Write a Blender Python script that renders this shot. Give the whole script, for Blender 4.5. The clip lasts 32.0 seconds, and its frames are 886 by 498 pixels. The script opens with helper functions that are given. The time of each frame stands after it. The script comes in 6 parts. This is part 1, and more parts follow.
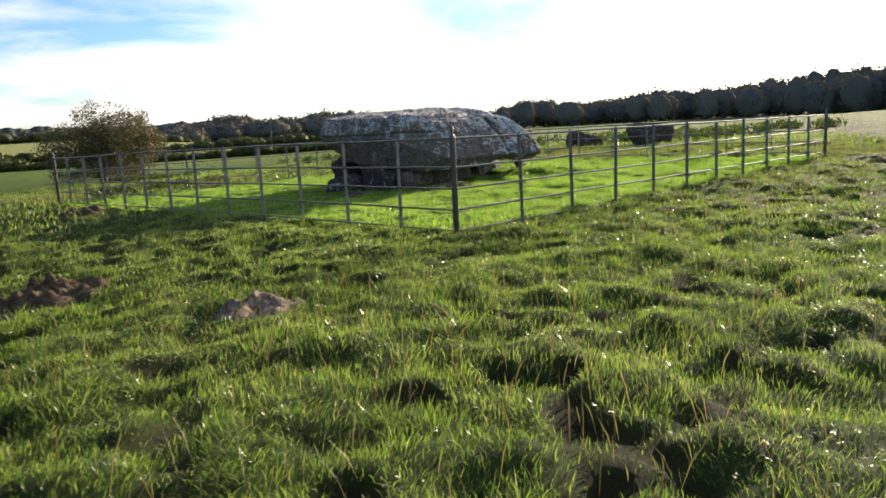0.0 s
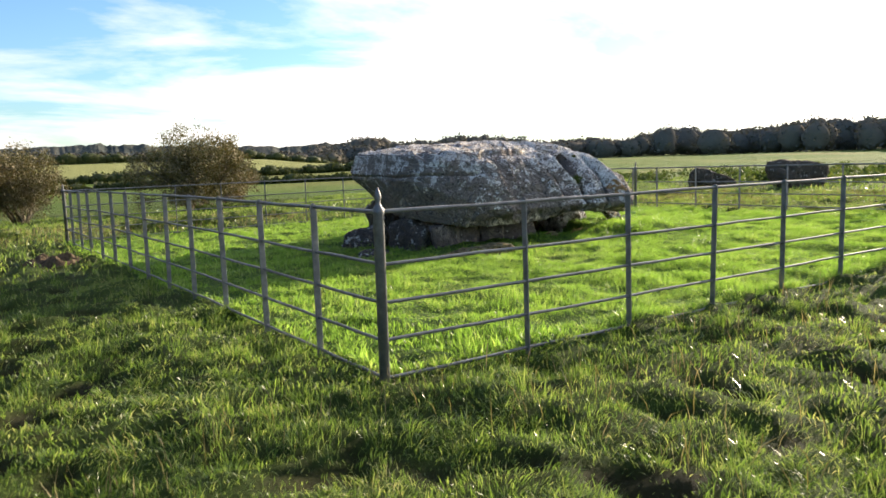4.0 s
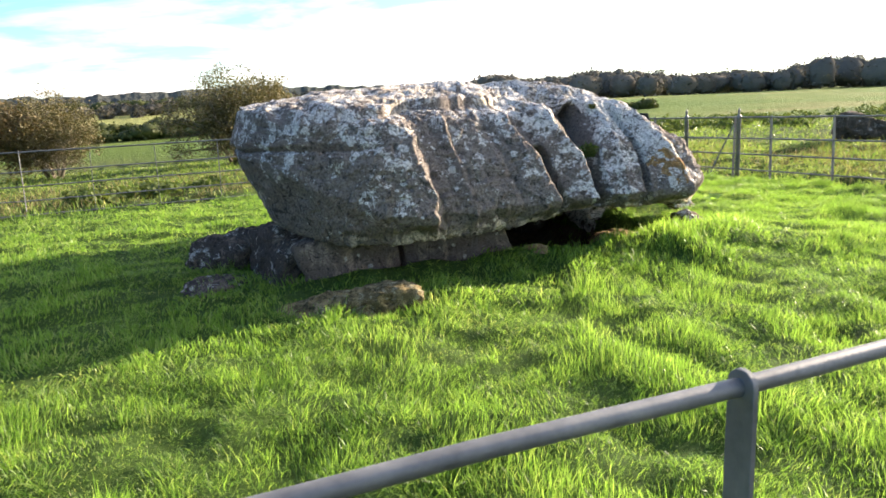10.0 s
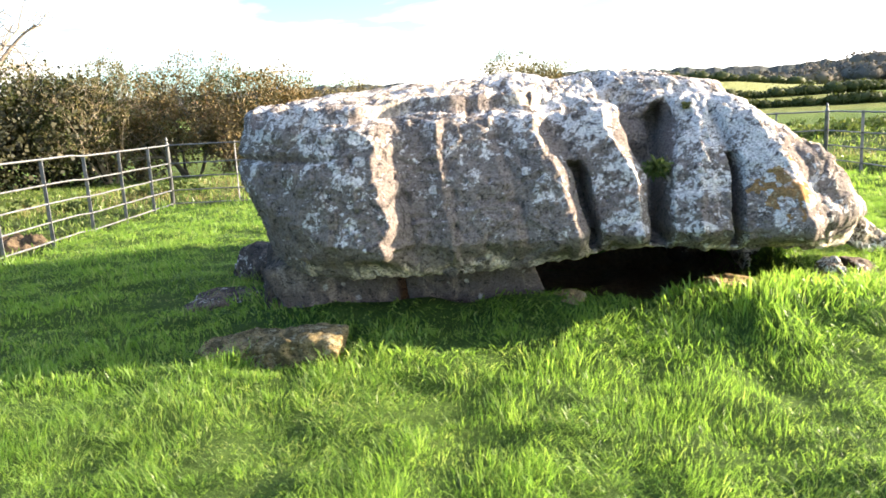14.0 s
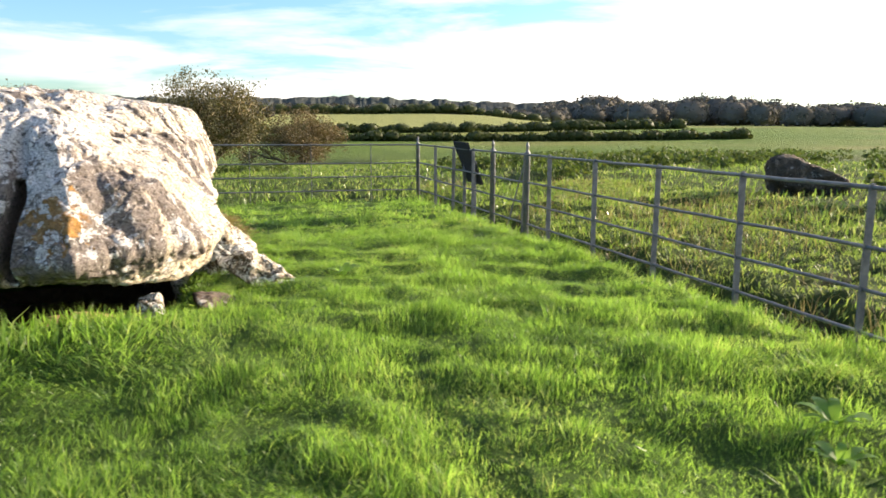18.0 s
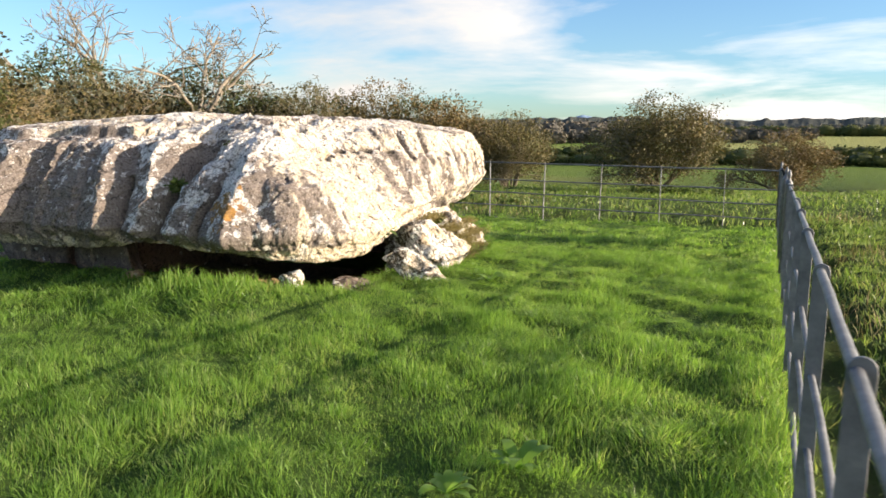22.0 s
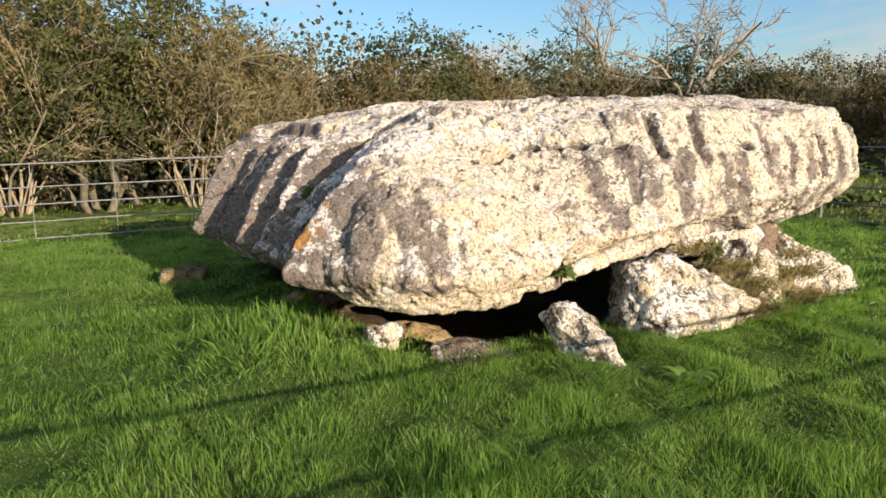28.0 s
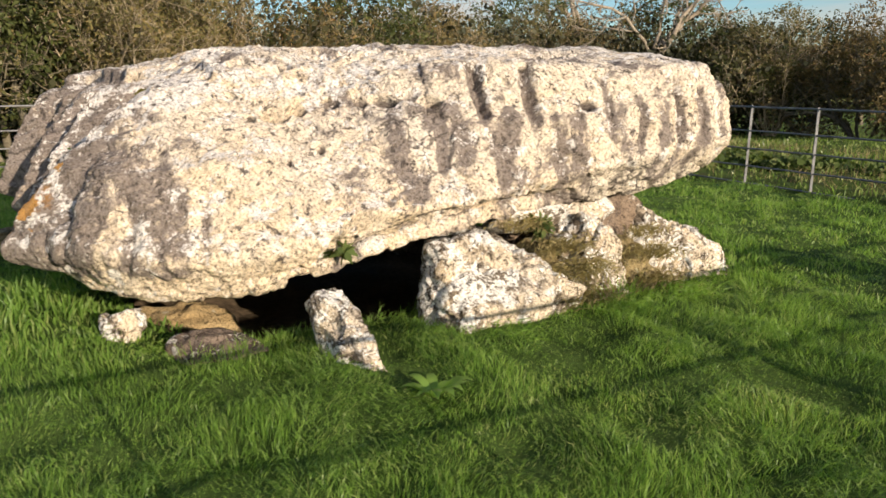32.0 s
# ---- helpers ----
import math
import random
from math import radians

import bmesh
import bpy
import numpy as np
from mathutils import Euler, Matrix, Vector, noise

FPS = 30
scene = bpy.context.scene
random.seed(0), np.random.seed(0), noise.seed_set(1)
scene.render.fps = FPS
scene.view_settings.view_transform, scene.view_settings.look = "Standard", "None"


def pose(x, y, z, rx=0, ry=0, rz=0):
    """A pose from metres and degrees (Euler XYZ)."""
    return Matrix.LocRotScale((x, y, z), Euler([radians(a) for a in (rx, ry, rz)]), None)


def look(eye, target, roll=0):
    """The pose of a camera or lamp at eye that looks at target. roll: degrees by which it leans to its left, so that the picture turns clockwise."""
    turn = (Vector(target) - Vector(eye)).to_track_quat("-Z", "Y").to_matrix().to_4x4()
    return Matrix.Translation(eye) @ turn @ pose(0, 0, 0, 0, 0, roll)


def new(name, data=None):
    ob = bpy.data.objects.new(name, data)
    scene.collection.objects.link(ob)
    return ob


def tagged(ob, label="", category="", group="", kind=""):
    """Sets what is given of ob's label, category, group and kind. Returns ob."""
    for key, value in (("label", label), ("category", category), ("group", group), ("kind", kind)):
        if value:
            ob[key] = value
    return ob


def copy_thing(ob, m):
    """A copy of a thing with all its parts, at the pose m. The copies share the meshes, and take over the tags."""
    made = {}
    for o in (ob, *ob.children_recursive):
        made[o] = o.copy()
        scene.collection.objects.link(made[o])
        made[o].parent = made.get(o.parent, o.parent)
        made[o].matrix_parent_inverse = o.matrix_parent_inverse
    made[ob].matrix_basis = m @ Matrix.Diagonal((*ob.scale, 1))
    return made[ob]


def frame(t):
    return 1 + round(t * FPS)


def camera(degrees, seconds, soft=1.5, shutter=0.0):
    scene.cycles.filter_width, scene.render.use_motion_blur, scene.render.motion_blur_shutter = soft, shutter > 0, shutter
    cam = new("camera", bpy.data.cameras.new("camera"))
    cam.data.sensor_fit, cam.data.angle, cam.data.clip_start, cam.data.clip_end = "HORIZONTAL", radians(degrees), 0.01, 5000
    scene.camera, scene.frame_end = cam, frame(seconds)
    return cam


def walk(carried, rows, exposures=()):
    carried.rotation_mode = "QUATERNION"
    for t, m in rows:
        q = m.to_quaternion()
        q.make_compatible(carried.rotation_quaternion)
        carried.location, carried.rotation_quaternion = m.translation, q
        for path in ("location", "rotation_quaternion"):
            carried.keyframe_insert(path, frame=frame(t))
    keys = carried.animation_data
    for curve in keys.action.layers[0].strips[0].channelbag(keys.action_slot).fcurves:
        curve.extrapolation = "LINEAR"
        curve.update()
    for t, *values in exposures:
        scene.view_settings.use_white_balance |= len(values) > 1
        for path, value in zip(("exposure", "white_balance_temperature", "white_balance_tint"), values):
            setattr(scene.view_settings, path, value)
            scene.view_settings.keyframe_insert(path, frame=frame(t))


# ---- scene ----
cam = camera(60.6, 32.0, soft=1.6, shutter=0.25)
METRES, EYE, TILT, LEAN, TURN = 30.612, 1.5, 0.0, 0.0, -44.2
ROWS = [
    (0.0, 0.0, 0.0, 0.0, -0.46, -8.92, 2.92),
    (0.5, 0.008, 0.0181, 0.0006, -0.68, -8.54, 2.53),
    (1.0, 0.0171, 0.0392, 0.0031, 0.28, -8.55, 1.88),
    (1.5, 0.0224, 0.0592, 0.0049, 0.8, -8.67, 1.42),
    (2.0, 0.03, 0.0809, 0.0054, 2.09, -8.44, 1.16),
    (2.5, 0.035, 0.1002, 0.007, 3.55, -8.19, 1.33),
    (3.0, 0.041, 0.1201, 0.0087, 5.41, -7.73, 1.37),
    (3.5, 0.0492, 0.1399, 0.0091, 7.87, -7.15, 1.22),
    (4.0, 0.0543, 0.1624, 0.0083, 9.83, -6.72, 1.75),
    (4.5, 0.0588, 0.1817, 0.0103, 11.41, -7.24, 2.44),
    (6.5, 0.0733, 0.2609, 0.0133, 19.08, -7.81, 2.77),
    (7.0, 0.0793, 0.2805, 0.0137, 19.33, -8.16, 2.28),
    (7.5, 0.0879, 0.2993, 0.0129, 19.72, -8.1, 2.02),
    (8.0, 0.0923, 0.3197, 0.0127, 19.48, -8.42, 1.64),
    (8.5, 0.0936, 0.3379, 0.0134, 17.88, -9.49, 1.26),
    (9.0, 0.0943, 0.3583, 0.0126, 17.25, -10.41, 1.32),
    (9.5, 0.0955, 0.3756, 0.0123, 17.76, -10.96, 2.14),
    (10.0, 0.1, 0.3928, 0.0121, 19.81, -10.96, 2.55),
    (10.5, 0.1064, 0.4077, 0.0128, 24.32, -10.82, 2.55),
    (11.0, 0.1111, 0.4229, 0.0119, 28.18, -10.9, 2.29),
    (11.5, 0.1178, 0.4359, 0.0119, 31.36, -11.3, 2.79),
    (12.0, 0.1262, 0.4495, 0.013, 35.39, -11.54, 2.79),
    (12.5, 0.1304, 0.462, 0.012, 38.55, -11.18, 3.01),
    (13.0, 0.1371, 0.4731, 0.0122, 41.25, -10.99, 3.67),
    (13.5, 0.1477, 0.4825, 0.0124, 44.06, -10.93, 3.9),
    (15.5, 0.188, 0.5222, 0.0104, 46.15, -11.59, 1.41),
    (16.0, 0.1957, 0.5326, 0.0107, 45.23, -12.24, 0.88),
    (16.5, 0.2068, 0.5416, 0.0107, 44.84, -12.39, 0.71),
    (17.0, 0.2182, 0.5532, 0.0107, 39.59, -11.68, 0.42),
    (17.5, 0.2289, 0.5645, 0.0109, 29.49, -10.03, -0.81),
    (18.0, 0.2433, 0.5757, 0.0099, 28.2, -9.59, -0.3),
    (18.5, 0.2551, 0.586, 0.0099, 27.3, -10.84, 0.08),
    (19.0, 0.2686, 0.595, 0.0115, 28.07, -11.02, -0.16),
    (19.5, 0.2836, 0.6004, 0.0125, 37.3, -10.28, 0.23),
    (20.0, 0.2955, 0.6109, 0.0112, 47.88, -8.9, 0.43),
    (20.5, 0.3077, 0.6217, 0.0126, 54.32, -8.3, 0.05),
    (21.0, 0.3228, 0.6325, 0.0132, 61.65, -7.38, 0.63),
    (21.5, 0.333, 0.6447, 0.011, 64.41, -7.69, 0.36),
    (22.0, 0.3431, 0.6573, 0.0116, 67.57, -8.43, -0.87),
    (22.5, 0.3512, 0.6714, 0.0124, 72.44, -8.96, -0.97),
    (23.0, 0.3486, 0.687, 0.0106, 77.28, -8.94, -1.26),
    (23.5, 0.3422, 0.6987, 0.0116, 82.75, -8.78, -1.49),
    (24.0, 0.3324, 0.7098, 0.0124, 91.01, -8.78, -1.0),
    (24.5, 0.3202, 0.717, 0.0117, 96.05, -9.09, 0.36),
    (25.0, 0.3076, 0.7256, 0.0122, 98.4, -9.86, 1.11),
    (25.5, 0.2968, 0.736, 0.0127, 99.48, -10.45, 1.2),
    (26.0, 0.2858, 0.7457, 0.0131, 100.2, -10.33, 0.48),
    (26.5, 0.2773, 0.7555, 0.0136, 101.89, -9.68, 0.65),
    (28.5, 0.2455, 0.78, 0.0126, 108.87, -10.42, 1.5),
    (29.0, 0.2386, 0.7823, 0.0121, 110.16, -11.57, 1.37),
    (29.5, 0.2335, 0.7857, 0.0128, 110.56, -12.55, 1.02),
    (30.0, 0.23, 0.791, 0.0132, 109.14, -13.08, 0.22),
    (30.5, 0.229, 0.7944, 0.0132, 107.93, -13.11, -0.26),
    (31.0, 0.2271, 0.7991, 0.0134, 107.18, -13.13, -0.2),
    (31.5, 0.2198, 0.8054, 0.0122, 106.64, -13.24, 0.19),
    (32.0, 0.2109, 0.8137, 0.0125, 106.49, -13.18, 0.36),
]
walk(
    cam,
    [(t, pose(0, 0, EYE, TILT, LEAN, TURN) @ pose(METRES * x, METRES * y, METRES * z, 90 + pitch, roll, yaw)) for t, x, y, z, yaw, pitch, roll in ROWS],
    exposures=[(0.0, 0.94, 6900, 13), (1.0, 1.26, 6900, 13), (2.5, 1.33, 6900, 13), (4.5, 1.24, 6900, 13), (7.0, 1.24, 6900, 13), (9.0, 1.54, 6900, 13), (13.5, 2.29, 6900, 13), (16.5, 2.22, 6900, 13), (18.0, 1.42, 6900, 13), (20.0, 1.24, 6900, 13), (22.5, 1.12, 6900, 13), (26.0, 1.04, 6900, 13), (29.0, 0.58, 6900, 13), (32.0, 0.60, 6900, 13)],
)

# ---- light ----
SUN_AZ, SUN_EL = radians(10.0), radians(14.7)  # from the x axis towards y; above the horizon
SUN_DIR = Vector((math.cos(SUN_AZ) * math.cos(SUN_EL), math.sin(SUN_AZ) * math.cos(SUN_EL), math.sin(SUN_EL)))
sun = new("sun", bpy.data.lights.new("sun", "SUN"))
sun.data.energy, sun.data.angle, sun.data.color = 5.0, radians(0.45), (1.0, 0.87, 0.70)
sun.matrix_world = look(SUN_DIR * 60, (0, 0, 0))

world = bpy.data.worlds.new("sky")
scene.world = world
world.use_nodes = True


def nodes_of(tree):
    tree.nodes.clear()

    def add(kind, **sets):
        n = tree.nodes.new(kind)
        for key, value in sets.items():
            if key in n.inputs:
                n.inputs[key].default_value = value
        return n

    return add, tree.links.new


def build_sky():
    add, link = nodes_of(world.node_tree)
    sky = add("ShaderNodeTexSky")
    sky.sky_type, sky.sun_disc = "NISHITA", False
    sky.sun_elevation, sky.sun_rotation = SUN_EL, math.pi / 2 - SUN_AZ
    sky.air_density, sky.dust_density, sky.ozone_density = 1.0, 0.6, 1.6
    # thin high cloud and a few cumulus banks, laid on a flat sheet overhead
    co = add("ShaderNodeTexCoord")
    sep = add("ShaderNodeSeparateXYZ")
    link(co.outputs["Generated"], sep.inputs[0])
    up = add("ShaderNodeMath")
    up.operation = "MAXIMUM"
    up.inputs[1].default_value = 0.0
    link(sep.outputs["Z"], up.inputs[0])
    lift = add("ShaderNodeMath")
    lift.operation = "ADD"
    lift.inputs[1].default_value = 0.16
    link(up.outputs[0], lift.inputs[0])
    flat = add("ShaderNodeVectorMath")
    flat.operation = "DIVIDE"
    link(co.outputs["Generated"], flat.inputs[0])
    comb = add("ShaderNodeCombineXYZ")
    for k in range(3):
        link(lift.outputs[0], comb.inputs[k])
    link(comb.outputs[0], flat.inputs[1])
    scaled = add("ShaderNodeVectorMath")
    scaled.operation = "MULTIPLY"
    scaled.inputs[1].default_value = (0.75, 1.0, 0.9)
    link(flat.outputs[0], scaled.inputs[0])
    clouds = add("ShaderNodeTexNoise", Scale=0.9, Detail=9.0, Roughness=0.56, Distortion=0.35)
    link(scaled.outputs[0], clouds.inputs["Vector"])
    ramp = add("ShaderNodeValToRGB")
    ramp.color_ramp.elements[0].position, ramp.color_ramp.elements[1].position = 0.47, 0.70
    low = add("ShaderNodeMapRange")
    for key, value in (("From Min", 0.0), ("From Max", 0.16), ("To Min", 0.135), ("To Max", 0.0)):
        low.inputs[key].default_value = value
    link(sep.outputs["Z"], low.inputs["Value"])
    banked = add("ShaderNodeMath")
    banked.operation = "ADD"
    link(clouds.outputs["Fac"], banked.inputs[0])
    link(low.outputs[0], banked.inputs[1])
    # clouds bank and glow the more the nearer they lie to the sun
    near = add("ShaderNodeVectorMath")
    near.operation = "DOT_PRODUCT"
    near.inputs[1].default_value = SUN_DIR
    link(co.outputs["Generated"], near.inputs[0])
    bank = add("ShaderNodeMapRange")
    for key, value in (("From Min", -0.9), ("From Max", 0.8), ("To Min", -0.105), ("To Max", 0.035)):
        bank.inputs[key].default_value = value
    link(near.outputs["Value"], bank.inputs["Value"])
    full = add("ShaderNodeMath")
    full.operation = "ADD"
    link(banked.outputs[0], full.inputs[0])
    link(bank.outputs[0], full.inputs[1])
    link(full.outputs[0], ramp.inputs["Fac"])
    glow = add("ShaderNodeMapRange")
    for key, value in (("From Min", -0.3), ("From Max", 1.0), ("To Min", 8.5), ("To Max", 18.0)):
        glow.inputs[key].default_value = value
    link(near.outputs["Value"], glow.inputs["Value"])
    tint = add("ShaderNodeVectorMath")
    tint.operation = "SCALE"
    tint.inputs[0].default_value = (1.0, 0.98, 0.95)
    link(glow.outputs[0], tint.inputs["Scale"])
    mix = add("ShaderNodeMixRGB")
    link(ramp.outputs[0], mix.inputs["Fac"])
    clear = add("ShaderNodeMixRGB", Fac=1.0)
    clear.blend_type = "MULTIPLY"
    clear.inputs[2].default_value = (1.14, 1.62, 2.14, 1)
    link(sky.outputs[0], clear.inputs[1])
    link(clear.outputs[0], mix.inputs[1])
    link(tint.outputs[0], mix.inputs[2])
    back = add("ShaderNodeBackground", Strength=SKY_STRENGTH)
    link(mix.outputs[0], back.inputs["Color"])
    out = add("ShaderNodeOutputWorld")
    link(back.outputs[0], out.inputs["Surface"])


SKY_STRENGTH = 0.051
build_sky()


# ---- noise in arrays ----
def _hash(ix, iy, iz):
    n = (ix * 374761393 + iy * 668265263 + iz * 2147483647) & 0xFFFFFFFF
    n = ((n ^ (n >> 13)) * 1274126177) & 0xFFFFFFFF
    return ((n ^ (n >> 16)) & 0xFFFFFF) / 16777215.0


def vnoise(p):
    """Smooth value noise in -1..1 at the rows of p."""
    i = np.floor(p).astype(np.int64)
    f = p - i
    f = f * f * (3 - 2 * f)
    total = 0.0
    for dx in (0, 1):
        for dy in (0, 1):
            for dz in (0, 1):
                w = (f[:, 0] if dx else 1 - f[:, 0]) * (f[:, 1] if dy else 1 - f[:, 1]) * (f[:, 2] if dz else 1 - f[:, 2])
                total = total + w * _hash(i[:, 0] + dx, i[:, 1] + dy, i[:, 2] + dz)
    return total * 2 - 1


def fbm(p, octaves=4, gain=0.5):
    total, amp, norm = 0.0, 1.0, 0.0
    for k in range(octaves):
        total = total + amp * vnoise(p * 2.03**k + 17.3 * k)
        norm += amp
        amp *= gain
    return total / norm


def facets(p, seed):
    """Chips and flakes: each cell of space a plane of its own tilt and level. Gives the level and the distance to the next cell."""
    i = np.floor(p).astype(np.int64)
    best = np.full(len(p), 9.0)
    second = np.full(len(p), 9.0)
    level = np.zeros(len(p))
    for dx in (-1, 0, 1):
        for dy in (-1, 0, 1):
            for dz in (-1, 0, 1):
                cx, cy, cz = i[:, 0] + dx, i[:, 1] + dy, i[:, 2] + dz
                r = [_hash(cx + 31 * k + seed, cy + 57 * k, cz + 11 * k) for k in range(7)]
                away = p - np.stack([cx + r[0], cy + r[1], cz + r[2]], 1)
                d = np.linalg.norm(away, axis=1)
                plane = r[3] * 2 - 1 + 1.1 * (away[:, 0] * (r[4] * 2 - 1) + away[:, 1] * (r[5] * 2 - 1) + away[:, 2] * (r[6] * 2 - 1))
                nearer = d < best
                second = np.where(nearer, best, np.minimum(second, d))
                level = np.where(nearer, plane, level)
                best = np.where(nearer, d, best)
    return level, second - best


def smooth(a, b, x):
    u = np.clip((x - a) / (b - a), 0, 1)
    return u * u * (3 - 2 * u)


def mesh_of(name, verts, faces, material, shade=True):
    """A mesh from arrays; faces all of one size."""
    me = bpy.data.meshes.new(name)
    verts, faces = np.asarray(verts, np.float32), np.asarray(faces, np.int32)
    size = faces.shape[1]
    me.vertices.add(len(verts))
    me.vertices.foreach_set("co", verts.ravel())
    me.loops.add(faces.size)
    me.loops.foreach_set("vertex_index", faces.ravel())
    me.polygons.add(len(faces))
    me.polygons.foreach_set("loop_start", np.arange(0, faces.size, size, dtype=np.int32))
    me.polygons.foreach_set("loop_total", np.full(len(faces), size, np.int32))
    me.polygons.foreach_set("use_smooth", np.full(len(faces), bool(shade)))
    me.update(calc_edges=True)
    me.materials.append(material)
    return me


def part(name, data, material=None, parent=None, label=""):
    """Links a bmesh or a mesh as one object, under a thing or a part."""
    if isinstance(data, bmesh.types.BMesh):
        me = bpy.data.meshes.new(name)
        data.to_mesh(me)
        data.free()
        me.materials.append(material)
        data = me
    ob = new(name, data)
    if parent is not None:
        ob.parent = parent
    if label:
        ob["label"] = label
    return ob


def thing(name, at, label, category, group="", kind="", turn=0.0):
    ob = new(name)
    ob.matrix_basis = pose(at[0], at[1], at[2], 0, 0, turn)
    ob.empty_display_size = 0.2
    return tagged(ob, label, category, group, kind)


# ---- materials ----
def surface(name, build):
    m = bpy.data.materials.new(name)
    m.use_nodes = True
    add, link = nodes_of(m.node_tree)
    out = add("ShaderNodeOutputMaterial")
    link(build(add, link), out.inputs["Surface"])
    return m


def ramp_of(add, link, fac, stops):
    r = add("ShaderNodeValToRGB")
    e = r.color_ramp.elements
    while len(e) < len(stops):
        e.new(0.5)
    for k, (at, colour) in enumerate(stops):
        e[k].position = at
        e[k].color = (*colour, 1)
    link(fac, r.inputs["Fac"])
    return r.outputs["Color"]


def noise_at(add, link, co, scale, detail=4.0, rough=0.55, distort=0.0):
    n = add("ShaderNodeTexNoise", Scale=scale, Detail=detail, Roughness=rough, Distortion=distort)
    link(co, n.inputs["Vector"])
    return n.outputs["Fac"]


def maths(add, link, op, a, b):
    n = add("ShaderNodeMath")
    n.operation = op
    for k, v in enumerate((a, b)):
        if isinstance(v, (int, float)):
            n.inputs[k].default_value = v
        else:
            link(v, n.inputs[k])
    return n.outputs[0]


def mixed(add, link, fac, a, b, blend="MIX"):
    n = add("ShaderNodeMixRGB")
    n.blend_type = blend
    for k, v in enumerate((fac, a, b)):
        if isinstance(v, tuple):
            n.inputs[k].default_value = (*v, 1)
        elif isinstance(v, (int, float)):
            n.inputs[k].default_value = v
        else:
            link(v, n.inputs[k])
    return n.outputs[0]


def position(add):
    return add("ShaderNodeNewGeometry").outputs["Position"]


def local(add):
    return add("ShaderNodeTexCoord").outputs["Object"]


def bumped(add, link, height, strength, distance):
    b = add("ShaderNodeBump", Strength=strength, Distance=distance)
    link(height, b.inputs["Height"])
    return b.outputs["Normal"]


def principled(add, link, colour, rough=0.8, metal=0.0, normal=None, spec=0.3):
    p = add("ShaderNodeBsdfPrincipled", Metallic=metal)
    p.inputs["Specular IOR Level"].default_value = spec
    if isinstance(colour, tuple):
        p.inputs["Base Color"].default_value = (*colour, 1)
    else:
        link(colour, p.inputs["Base Color"])
    if isinstance(rough, (int, float)):
        p.inputs["Roughness"].default_value = rough
    else:
        link(rough, p.inputs["Roughness"])
    if normal is not None:
        link(normal, p.inputs["Normal"])
    return p.outputs[0]


